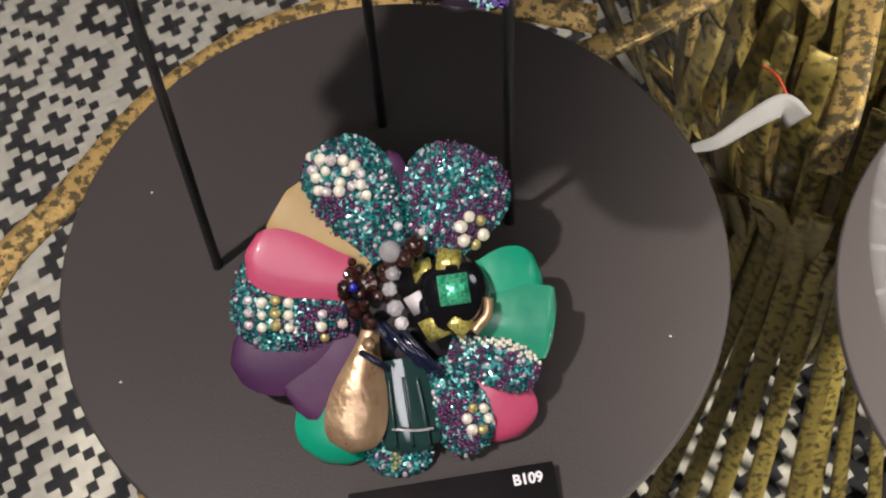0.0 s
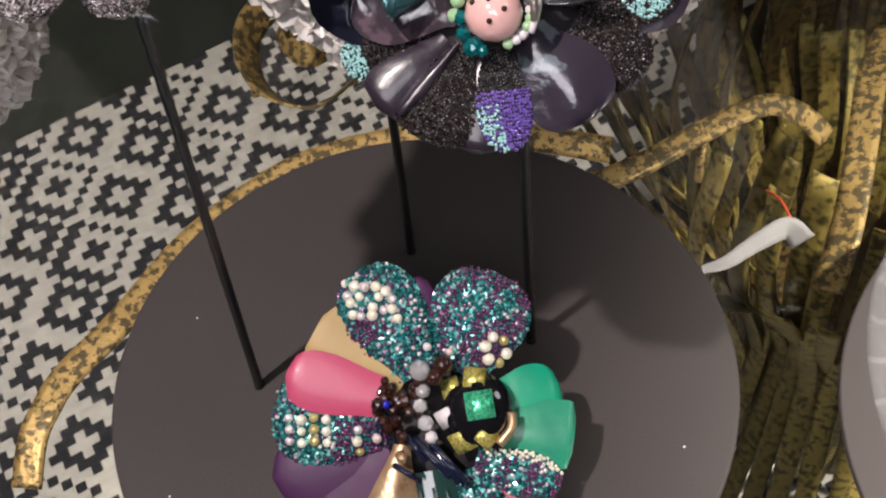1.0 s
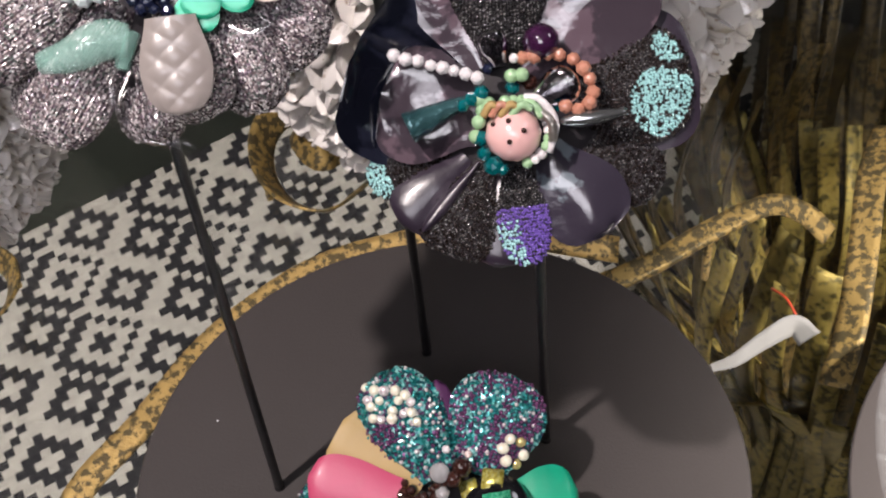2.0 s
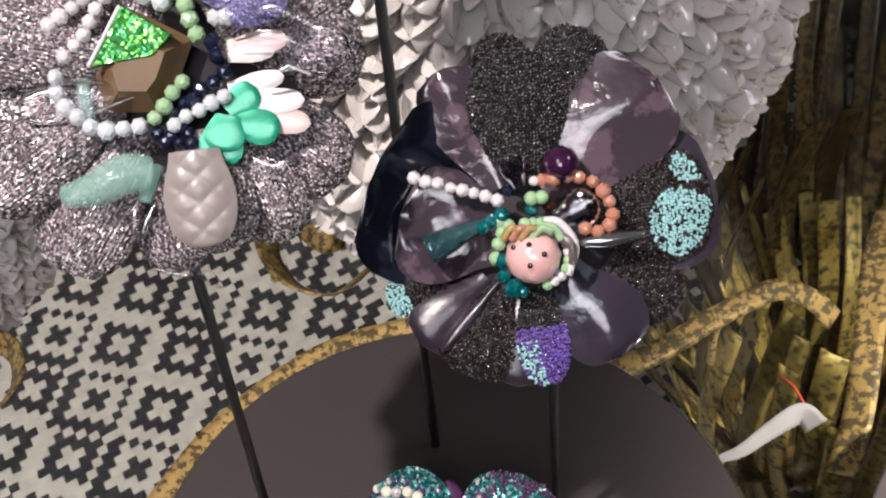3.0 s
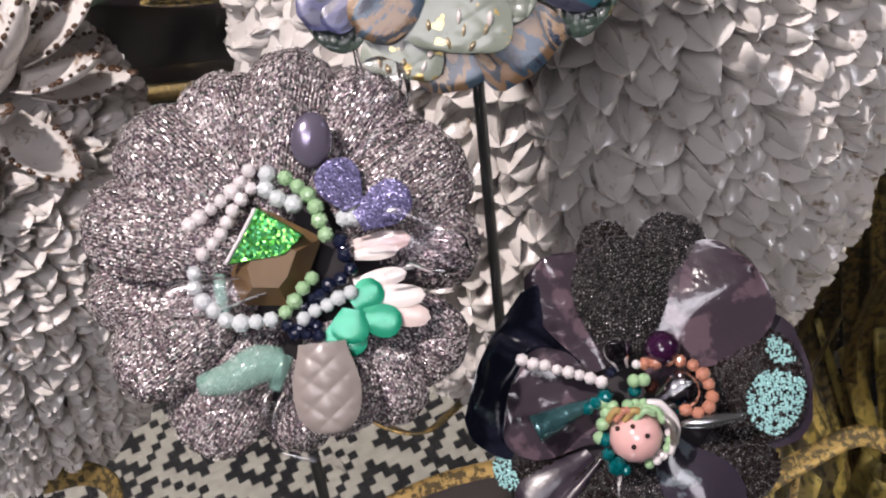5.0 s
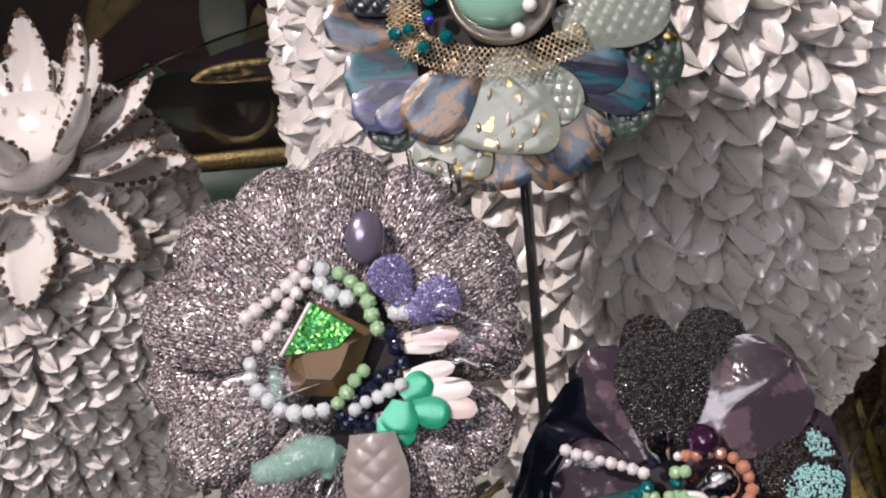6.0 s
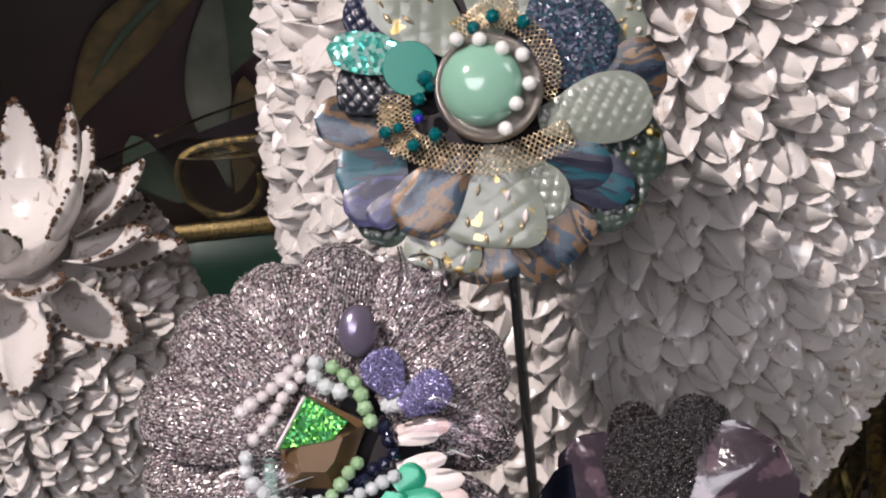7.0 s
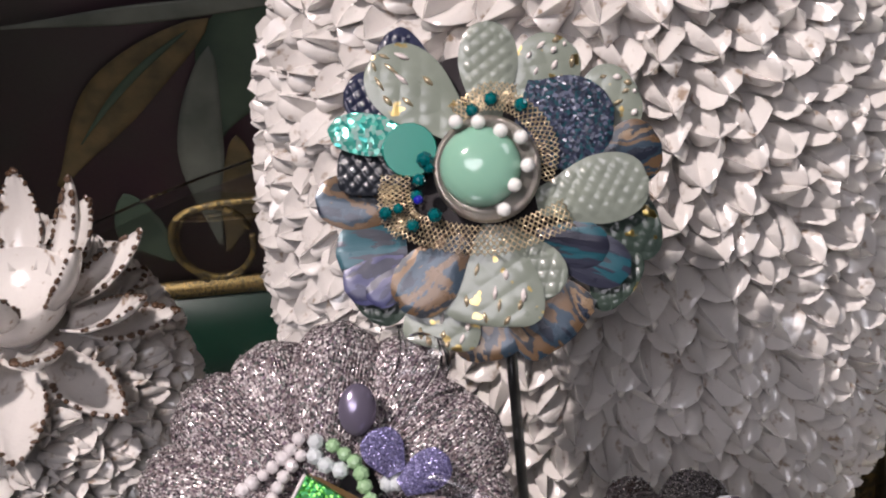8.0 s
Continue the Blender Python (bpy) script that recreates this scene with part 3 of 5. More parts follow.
# curled fronds that lie on the glass and carry the board
FRONDS = [
    ([(-0.159, -0.018, -0.026), (-0.156, -0.002, -0.018), (-0.152, 0.008, -0.015), (-0.143, 0.024, -0.013), (-0.122, 0.048, -0.012), (-0.099, 0.080, -0.012), (-0.078, 0.100, -0.012), (-0.050, 0.119, -0.012), (-0.018, 0.130, -0.014), (0.03, 0.136, -0.018), (0.09, 0.128, -0.030)], 0.0125, (-0.15, -0.30, 0.9), "gold"),
    ([(-0.030, 0.222, -0.030), (-0.045, 0.206, -0.029), (-0.056, 0.222, -0.028), (-0.050, 0.236, -0.028), (-0.062, 0.240, -0.028), (-0.074, 0.224, -0.029), (-0.074, 0.200, -0.030), (-0.063, 0.180, -0.031), (-0.044, 0.172, -0.032), (-0.028, 0.184, -0.033), (-0.014, 0.204, -0.036), (0.0, 0.24, -0.042)], 0.0165, "edge", "patina"),
    ([(-0.220, 0.118, -0.038), (-0.204, 0.126, -0.036), (-0.194, 0.142, -0.035), (-0.197, 0.160, -0.035), (-0.212, 0.170, -0.036), (-0.235, 0.17, -0.04)], 0.012, "edge", "patina"),
    ([(0.02, 0.085, -0.028), (0.062, 0.094, -0.018), (0.098, 0.104, -0.014), (0.130, 0.122, -0.016), (0.160, 0.137, -0.020), (0.178, 0.138, -0.030), (0.190, 0.133, -0.042)], 0.0105, (-0.15, -0.35, 0.9), "patina"),
    ([(0.172, 0.050, -0.042), (0.185, 0.075, -0.036), (0.200, 0.115, -0.03), (0.214, 0.155, -0.028), (0.232, 0.19, -0.034)], 0.014, (-0.35, -0.2, 0.9), "patina"),
    ([(-0.03, 0.04, -0.014), (-0.07, 0.0, -0.013), (-0.09, -0.05, -0.013), (-0.08, -0.10, -0.016)], 0.011, (-0.15, -0.35, 0.9), "gold"),
    ([(0.04, 0.09, -0.013), (0.085, 0.05, -0.013), (0.09, 0.0, -0.013), (0.075, -0.06, -0.013), (0.04, -0.10, -0.018)], 0.011, (-0.15, -0.35, 0.9), "gold"),
]
for pts, w, side, mat in FRONDS:
    part("frond", strap([(x, y, up(z)) for x, y, z in pts], w, 0.0014, side, crown=0.0002), MAT[mat], table, "flaking gilt metal band")
    q = pts[len(pts) // 2]
    part("peg", tube([(q[0], q[1], up(TOP)), (q[0], q[1], up(q[2] - 0.001))], 0.002, 8, 2), MAT["gold"], table)
part("frond_curl", tube([(-0.203 + 0.029 * math.cos(a), 0.6, up(-0.09) + 0.034 * math.sin(a)) for a in np.linspace(0.3, 6.4, 16)], 0.0026, 8), MAT["patina"], table, "thin gilt curl")
part("frond_curl", tube([(-0.214, 0.597, up(-0.124)), (-0.232, 0.597, up(-0.10)), (-0.232, 0.597, up(-0.072)), (-0.215, 0.597, up(-0.056)), (-0.17, 0.597, up(-0.052)), (-0.08, 0.597, up(-0.062))], 0.0026, 8), MAT["patina"], table, "thin gilt curl")
# the sheaf below the glass: bands gathered at a waist, spreading to the floor and to the top
rnd = random.Random(5)
SHEAF = Vector((0.250, 0.205, 0))
for k in range(104):
    low = k < 40
    a = 2 * math.pi * (k / 40 if low else (k - 40) / 64) + rnd.uniform(-0.05, 0.05)
    rb, rt = rnd.uniform(0.20, 0.27), rnd.uniform(0.14, 0.36)
    d = Vector((math.cos(a), math.sin(a), 0))
    rt *= 0.5 if d.x < 0.1 else 1.0
    w0 = rnd.uniform(0.062, 0.082)
    lower = [SHEAF + d * rb + Vector((0, 0, FLOOR + 0.004)), SHEAF + d * (rb * 0.55 + 0.02) + Vector((0, 0, -0.58))]
    upper = [SHEAF + d * (w0 + 0.35 * rt) + Vector((0, 0, -0.16)), SHEAF + d * rt + Vector((0, 0, TOP - 0.016 - rnd.random() * 0.012))]
    waist = [SHEAF + d * w0 + Vector((0, 0, -0.27))]
    pts = lower + waist + upper[:1] if low else [SHEAF + d * w0 * 0.7 + Vector((0, 0, -0.42))] + waist + upper
    # back upper bands take the darker gilt that stands in for shade
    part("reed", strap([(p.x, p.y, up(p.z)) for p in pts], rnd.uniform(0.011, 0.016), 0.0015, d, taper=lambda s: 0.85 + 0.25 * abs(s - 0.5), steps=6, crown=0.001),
         MAT["reed_shaded" if not low and d.y > -0.1 else "reed"], table)

# ---------------------------------------------------------------- boards, card, ribbon
board = part("display_board", lathe([(0.1175, -0.004), (0.1196, -0.0036), (0.120, -0.003), (0.120, -0.0008), (0.1194, -0.0001), (0.1188, 0.0)], 160), MAT["board"])
tagged(board, "round dark grey card display board lying on gilt fronds", "display board", "display boards")
second = copy_thing(board, pose(0.272, -0.048, 0.0))
tagged(second, "round dark grey card display board under a cut glass dish")
part("board_rest", lathe([(0.03, -0.046), (0.02, -0.03), (0.02, -0.02), (0.045, -0.004)], 24), MAT["gold"], second, "gilt foot")

card = thing("name_card", "small black card with white printed writing on the board", "card", pose(0.0168, -0.1085, 0.004, 12, 2.4, 6))
part("sheet", box(0.067, 0.040, 0.0006, 0.0002), MAT["card"], card)


def lettering(text, size, m, parent):
    cu = bpy.data.curves.new("lettering", "FONT")
    cu.body, cu.size, cu.extrude, cu.align_x, cu.offset = text, size, 0.0001, "CENTER", 0.00016
    ob = bpy.data.objects.new("lettering", cu)
    me = bpy.data.meshes.new_from_object(ob)
    bpy.data.objects.remove(ob)
    me.materials.append(MAT["ink"])
    o = new("lettering", me)
    o.parent, o.matrix_basis = parent, m
    return o


lettering("B109", 0.0048, pose(0.0245, 0.0140, 0.0006), card)
part("print_bar", box(0.004, 0.003, 0.0002), MAT["ink"], card, m=pose(-0.0105, 0.0115, 0.0005))
part("foot_fold", box(0.067, 0.0006, 0.006), MAT["card"], card, m=pose(0, 0.019, -0.004))

ribbon = thing("paper_ribbon", "white paper ribbon tag lying beside the board", "tag", pose(0, 0, 0))
part("band", strap([(0.116, 0.046, -0.012), (0.128, 0.054, -0.020), (0.143, 0.064, -0.022), (0.158, 0.073, -0.026), (0.166, 0.072, -0.036)], 0.010, 0.0004, (-0.2, -0.5, 0.8), taper=lambda s: 0.35 + 0.8 * s, twist=0.35), MAT["paper"], ribbon)
part("thread", tube([(0.160, 0.076, -0.024), (0.157, 0.085, -0.022), (0.153, 0.094, -0.026)], 0.0006, 6), MAT["red"], ribbon, "red thread")

# cut glass dish on the second board
dish = thing("glass_dish", "clear cut glass dish on a round board", "dish", pose(0.272, -0.048, 0.0))
prof = [(0.05, 0.001), (0.092, 0.003), (0.104, 0.008), (0.111, 0.018), (0.1145, 0.030), (0.1155, 0.034), (0.112, 0.034), (0.107, 0.019), (0.098, 0.011), (0.085, 0.007), (0.03, 0.005)]
part("bowl", lathe(prof, 96), MAT["cutglass"], dish).visible_shadow = False
for k in range(40):
    a = 2 * math.pi * k / 40
    pts = [(r * math.cos(a + s), r * math.sin(a + s), z) for r, z, s in ((0.070, 0.008, -0.12), (0.094, 0.011, 0), (0.1085, 0.018, 0.07), (0.114, 0.031, 0.14))]
    part("cut_rib", tube(pts, 0.0013, 6, 4), MAT["cutglass"], dish).visible_shadow = False

for x, y in ((-0.088, 0.037), (-0.096, -0.041), (0.094, -0.040)):
    part("lint_speck", ball(0.0005, 4, 6, 0.5), MAT["ink"], board, "tiny white speck of lint", pose(x, y, 0.0003))

# ---------------------------------------------------------------- wire stands


def stand(x, y, top, label, reach):
    st = thing("wire_stand", label, "display stand", pose(x, y, 0), "brooch stands")
    part("rod", tube([(0, 0, 0.001), (0, 0, 0.01), (0, 0, top * 0.5), (0, reach * 0.3, top - 0.008), (0, reach, top)], 0.0018, 10, 6), MAT["wire"], st)
    part("foot", lathe([(0.0012, 0.0), (0.0020, 0.0002), (0.0020, 0.0012), (0.0016, 0.002)], 16), MAT["wire"], st)
    return st


stand(-0.063, 0.003, 0.278, "tall black wire stand carrying the silver brooch", -0.004)
stand(-0.001, 0.060, 0.336, "tall black wire stand carrying the sage brooch", 0.006)
stand(0.043, 0.012, 0.205, "black wire stand carrying the dark brooch", -0.012)
stand(0.003, -0.026, 0.030, "short black wire stand carrying the bright brooch", -0.004)

# ---------------------------------------------------------------- brooches


def width_at(s, shape):
    """Half width along a petal: shape = (base width, place of the widest, roundness of the tip)."""
    wb, s0, rt = shape
    if s < s0:
        q = s / s0
        return wb + (1 - wb) * (q * q * (3 - 2 * q)) ** 0.8
    return max(0.0, 1 - ((s - s0) / (1 - s0)) ** rt) ** (1 / rt)


class Petal:
    """A petal's upper face, from its base to its tip, in a brooch's own units."""

    def __init__(self, base, tip, half, lift=0, rise=0, puff=12, shape=(0.35, 0.62, 2.2), bend=0.0, fold=0.0, ruffle=0.0, tilt=0.0, emboss=None):
        self.base, self.tip, self.half, self.lift, self.rise, self.puff = Vector(base), Vector(tip), half, lift, rise, puff
        self.shape, self.bend, self.fold, self.ruffle, self.tilt = shape, bend, fold, ruffle, tilt
        self.emboss = emboss
        d = self.tip - self.base
        self.length = d.length
        self.side = Vector((-d.y, d.x)).normalized()
        self.seed = base[0] * 0.37 + tip[1] * 0.11

    def at(self, s, t):
        w = self.half * width_at(s, self.shape)
        c = self.base + (self.tip - self.base) * s + self.side * (w * t + self.bend * math.sin(math.pi * s) * self.length)
        edge = 1 - t * t
        z = self.lift + self.rise * s * s + self.puff * edge * min(1, width_at(s, self.shape) * 1.2) - self.fold * (1 - abs(t)) * (1 - s) * 10
        z += self.tilt * t * width_at(s, self.shape)
        z += self.ruffle * math.sin(5 * t + self.seed) * s + self.ruffle * 0.5 * math.sin(9 * s + 3 * t + self.seed)
        if self.emboss:
            pitch, deep = self.emboss
            u, v = s * self.length / pitch, w * t / pitch * 0.8
            a, b = (u + v) % 1 - 0.5, (u - v) % 1 - 0.5
            z += deep * (1 - 4 * a * a) ** 0.6 * (1 - 4 * b * b) ** 0.6 * min(1, 3 * (1 - abs(t)))
        return Vector((c.x, c.y, z))

    def mesh(self, k, thick=5, ns=16, nt=10):
        verts, faces = [], []
        for low in (0, 1):
            for i in range(ns + 1):
                for j in range(nt + 1):
                    s, t = min(i / ns, 0.9995), 2 * j / nt - 1
                    p = self.at(s, t)
                    if low:
                        flat = self.lift + self.rise * s * s + self.tilt * t * width_at(s, self.shape)
                        p.z = min(p.z - thick, flat - thick + 0.45 * (p.z - flat))
                    verts.append(p * k)
        n = (ns + 1) * (nt + 1)

        def at(i, j):
            return i * (nt + 1) + j
        for i in range(ns):
            for j in range(nt):
                q = (at(i, j), at(i + 1, j), at(i + 1, j + 1), at(i, j + 1))
                faces.append(tuple(reversed(q)))
                faces.append(tuple(n + v for v in q))
        for i in range(ns):
            for j, turn in ((0, 1), (nt, 0)):
                q = (at(i, j), at(i + 1, j), n + at(i + 1, j), n + at(i, j))
                faces.append(q if turn else tuple(reversed(q)))
        for j in range(nt):
            for i, turn in ((0, 0), (ns, 1)):
                q = (at(i, j), at(i, j + 1), n + at(i, j + 1), n + at(i, j))
                faces.append(tuple(reversed(q)) if not turn else q)
        return verts, faces


_g = (1 + 5 ** 0.5) / 2
ICO = np.array([(-1, _g, 0), (1, _g, 0), (-1, -_g, 0), (1, -_g, 0), (0, -1, _g), (0, 1, _g), (0, -1, -_g), (0, 1, -_g), (_g, 0, -1), (_g, 0, 1), (-_g, 0, -1), (-_g, 0, 1)]) / 1.902
ICO_F = np.array([(0, 11, 5), (0, 5, 1), (0, 1, 7), (0, 7, 10), (0, 10, 11), (1, 5, 9), (5, 11, 4), (11, 10, 2), (10, 7, 6), (7, 1, 8),
                  (3, 9, 4), (3, 4, 2), (3, 2, 6), (3, 6, 8), (3, 8, 9), (4, 9, 5), (2, 4, 11), (6, 2, 10), (8, 6, 7), (9, 8, 1)])


def seeds(name, places, sizes, kinds, mats, parent, smooth=True, label=""):
    """Many small beads in one mesh, each with the material of its kind."""
    if not len(places):
        return None
    places, sizes = np.array([tuple(p) for p in places]), np.array(sizes)
    rng = np.random.RandomState(len(places))
    v = (ICO[None] * (1 + 0.12 * rng.randn(len(places), 1, 3)) * sizes[:, None, None] + places[:, None]).reshape(-1, 3)
    f = (ICO_F[None] + 12 * np.arange(len(places))[:, None, None]).reshape(-1, 3)
    me = bpy.data.meshes.new(name)
    me.from_pydata(v.tolist(), [], f.tolist())
    for m in mats:
        me.materials.append(MAT[m])
    me.polygons.foreach_set("material_index", np.repeat(kinds, 20))
    me.polygons.foreach_set("use_smooth", [smooth] * len(me.polygons))
    ob = new(name, me)
    ob.parent = parent
    return tagged(ob, label, kind="stuff")


class Brooch:
    def __init__(self, label, m, k, centre, group="flower brooches"):
        self.top = thing("flower_brooch", label, "brooch", m, group)
        self.k, self.c, self.rng = k, Vector(centre), random.Random(int(centre[0]))

    def uv(self, x, y):
        return Vector((x - self.c.x, self.c.y - y))

    def petal(self, base, tip, half, mat, lift=0, rise=0, puff=12, thick=5, name="petal", label="", **kw):
        p = Petal(self.uv(*base), self.uv(*tip), half, lift, rise, puff, **kw)
        ns, nt = (44, 34) if p.emboss else (16, 10)
        ob = part(name, p.mesh(self.k, thick, ns, nt), MAT[mat], self.top, label)
        grid = [(min(i / ns, 0.9995), 2 * j / nt - 1) for i in range(ns + 1) for j in range(nt + 1)] * 2
        for key, at in (("along", 0), ("across", 1)):
            ob.data.attributes.new(key, "FLOAT", "POINT").data.foreach_set("value", [q[at] * (p.length if at == 0 else p.half * width_at(q[0], p.shape)) for q in grid])
        ob.data.set_sharp_from_angle(angle=radians(52))
        return p, ob

    def beaded(self, base, tip, half, lift, rise, puff, mats, rule, size=4.6, pitch=7.6, ground="darkfelt", drop=0.0, thin=(), label="", **kw):
        """A petal sewn over with seed beads in rows; rule(s, t) picks the kind."""
        p, ob = self.petal(base, tip, half, ground, lift, rise, puff, label=label, **kw)
        places, sizes, kinds = [], [], []
        rows = int(p.length / pitch)
        for i in range(1, rows):
            s = i / rows
            w = p.half * width_at(s, p.shape)
            cols = max(1, int(2 * w / pitch))
            for j in range(cols):
                if self.rng.random() < drop:
                    continue
                ss = min(0.985, max(0.02, s + self.rng.gauss(0, 0.22 / rows)))
                t = (2 * (j + 0.5 + 0.5 * (i % 2 - 0.5)) / cols - 1) + self.rng.gauss(0, 0.25 / cols)
                t = max(-0.98, min(0.98, t))
                kind = rule(ss, t, self.rng)
                if kind is None or (kind in thin and self.rng.random() < 0.62):
                    continue
                q = p.at(ss, t)
                places.append((q + Vector((0, 0, size * 0.35))) * self.k)
                sizes.append(size * self.k * self.rng.uniform(0.8, 1.2))
                kinds.append(kind)
        seeds("beadwork", places, sizes, kinds, mats, ob)
        return p, ob

    def bead(self, x, y, z, r, mat, name="bead", flat=1.0, parent=None, low=False):
        u = self.uv(x, y) * self.k
        return part(name, ball(r * self.k, 5 if low else 8, 7 if low else 12, flat), MAT[mat], parent or self.top, m=pose(u.x, u.y, z * self.k, self.rng.uniform(-20, 20), self.rng.uniform(-20, 20), self.rng.uniform(0, 90)), smooth=not low)

    def set_on(self, p, ob, spots, r, mats):
        """Larger beads sewn on a petal, each at the petal's own height."""
        grid = [(p.at(i / 24, j / 12), i, j) for i in range(25) for j in range(-12, 13)]
        for k, (x, y) in enumerate(spots):
            u = self.uv(x, y)
            z = min(grid, key=lambda g: (g[0].x - u.x) ** 2 + (g[0].y - u.y) ** 2)[0].z
            self.bead(x, y, z + r * 0.5, r * self.rng.uniform(0.85, 1.1), mats[k % len(mats)], "sewn_bead", 0.7, ob)

    def strand(self, pts, z, r, mat, step=1.6, low=True, jitter=1.5):
        line = smooth_line([(*self.uv(*q), 0) for q in pts], 40)
        gone = 0.0
        last = line[0]
        st = 0
        for q in line:
            st += (q - last).length
            last = q
            if st >= gone:
                gone = st + r * step
                x, y = q.x + self.c.x, self.c.y - q.y
                self.bead(x + self.rng.uniform(-jitter, jitter), y + self.rng.uniform(-jitter, jitter), z + self.rng.uniform(-2, 4), r * self.rng.uniform(0.85, 1.1), mat, low=low)

    def slab(self, corners, z, h, mat, name, tilt=0.0, label="", shrink=0.9):
        """A cut stone: a polygon with sloping sides."""
        pts = [self.uv(*q) for q in corners]
        mid = sum(pts, Vector((0, 0))) / len(pts)
        n = len(pts)
        low = [Vector((*p, z)) * self.k for p in pts]
        high = [Vector((*(mid + (p - mid) * shrink), z + h + tilt * (p - mid).y)) * self.k for p in pts]
        faces = [tuple(range(n, 2 * n)), tuple(reversed(range(n)))] + [(i, (i + 1) % n, n + (i + 1) % n, n + i) for i in range(n)]
        if sum(pts[i].x * pts[(i + 1) % n].y - pts[(i + 1) % n].x * pts[i].y for i in range(n)) < 0:
            faces = [tuple(reversed(f)) for f in faces]
        return part(name, (low + high, faces), MAT[mat], self.top, label, smooth=False)

    def rod(self, pts, r, mat, name, taper=None, label="", seg=8):
        return part(name, tube([Vector((*self.uv(x, y), z)) * self.k for x, y, z in pts], r * self.k, seg, 6, taper), MAT[mat], self.top, label)


def flower_patch(cx, cy, r, inside, outside):
    def rule(s, t, rng):
        d = math.hypot((s - cx) * 1.6, t - cy)
        return inside if d < r and rng.random() < 0.92 else outside(s, t, rng)
    return rule


def mixed(*weights):
    def rule(s, t, rng):
        q = rng.random()
        for kind, w in weights:
            if q < w:
                return kind
            q -= w
        return weights[0][0]
    return rule


# --- the bright brooch: beaded petals with pink and green enamel
b1 = Brooch("flower brooch with teal beaded petals and pink and green enamel", pose(-0.0006, -0.0417, 0.0345, 31.5, 2.4, -3.82), 0.0001829, (690, 560))
SEW = ["bd_teal", "bd_purple", "bd_white", "bd_gold", "bd_silver", "bd_aqua_glint"]
# aqua and silver beads mixed in stand for glints on the teal ones
tealy = mixed((0, 0.60), (1, 0.10), (5, 0.20), (4, 0.10))
ROUND = dict(shape=(0.5, 0.58, 2.3))
part("backing", lathe([(110, -56), (150, -48), (150, -40), (60, -30)], 40), MAT["darkfelt"], b1.top, m=Matrix.Scale(b1.k, 4))
b1.petal((600, 610), (402, 652), 76, "satinpurple", -30, -10, 14, shape=(0.6, 0.5, 2.1))
b1.petal((640, 610), (530, 742), 66, "satinpurple", -22, -8, 6, label="sheer plum petal", shape=(0.7, 0.6, 3.0))
b1.petal((630, 660), (570, 830), 78, "green", -34, -14, 18, shape=(0.6, 0.5, 2.4))
b1.petal((655, 590), (620, 806), 56, "copperleaf", 4, 0, 14, label="crumpled rose gold leaf petal", shape=(0.3, 0.7, 2.4))
b1.beaded((705, 740), (706, 858), 62, -30, -12, 16, SEW, flower_patch(0.72, -0.1, 0.22, 3, tealy), label="teal beaded petal", ground="tealglitter", thin=(0, 5), **ROUND)
b1.petal((705, 640), (733, 806), 52, "smoke", -6, -6, 10, label="smoky glass petal with ribs", shape=(0.8, 0.7, 6))
for k in range(3):
    b1.rod([(688 + 25 * k, 672, 6), (694 + 28 * k, 730, 7), (702 + 30 * k, 796, 2)], 3, "smoke", "rib")
b1.rod([(694, 764, 8), (735, 766, 9), (768, 762, 7)], 2.5, "crystal", "rib")
b1.petal((850, 660), (922, 782), 62, "pink", -34, -12, 16, **ROUND)
p, ob = b1.beaded((775, 640), (845, 812), 56, -16, -10, 22, SEW, flower_patch(0.64, -0.15, 0.55, 1, tealy), label="teal and purple beaded petal", ground="tealglitter", thin=(0, 5), **ROUND)
b1.set_on(p, ob, [(846 + 19 * math.cos(q), 746 + 22 * math.sin(q)) for q in np.linspace(0, 5.3, 6)], 11, ("bd_white", "bd_gold", "bd_white"))
b1.petal((850, 520), (962, 492), 66, "green", -30, -10, 14, shape=(0.8, 0.5, 2.6))
b1.petal((850, 562), (984, 578), 66, "greensheer", -20, -4, 12, label="sheer green folded petal", shape=(0.7, 0.75, 6))
b1.beaded((795, 620), (958, 672), 46, -10, -8, 20, SEW, lambda s, t, r: 2 if t > 0.62 else (1 if math.sin(s * 22) > 0.2 else tealy(s, t, r)), label="striped beaded petal", ground="tealglitter", thin=(0, 5), **ROUND)
b1.petal((705, 440), (688, 268), 30, "satinpurple", -20, 0, 12)
p, ob = b1.beaded((765, 455), (836, 260), 98, -12, -8, 34, SEW,
          flower_patch(0.32, -0.50, 0.42, 1, lambda s, t, r: 1 if (math.sin(t * 9 + s * 4) > 0.55 or s > 0.86) and r.random() < 0.8 else tealy(s, t, r)), label="teal beaded petal with cream bead flower", ground="tealglitter", thin=(0, 5), **ROUND)
b1.set_on(p, ob, [(836 + 21 * math.cos(q), 412 + 25 * math.sin(q)) for q in np.linspace(0.3, 5.5, 6)], 12, ("bd_white", "bd_gold", "bd_white", "bd_white"))
p, ob = b1.beaded((690, 455), (572, 252), 84, -8, -6, 34, SEW,
          lambda s, t, r: 1 if 0.42 < s < 0.62 and t > 0.1 and r.random() < 0.8 else tealy(s, t, r), label="teal beaded petal with cream beads", ground="tealglitter", thin=(0, 5), **ROUND)
b1.set_on(p, ob, [(548 + 21 * (k % 5) + 5 * (k // 5) + b1.rng.uniform(-4, 4), 284 + 19 * (k // 5) + 3 * (k % 5) + b1.rng.uniform(-4, 4)) for k in range(20) if k not in (7, 11, 18)], 10.5, ("bd_white", "bd_white", "bd_silver"))
b1.petal((660, 470), (487, 372), 62, "ochre", -8, -4, 8, label="ochre satin petal", shape=(0.55, 0.8, 7))
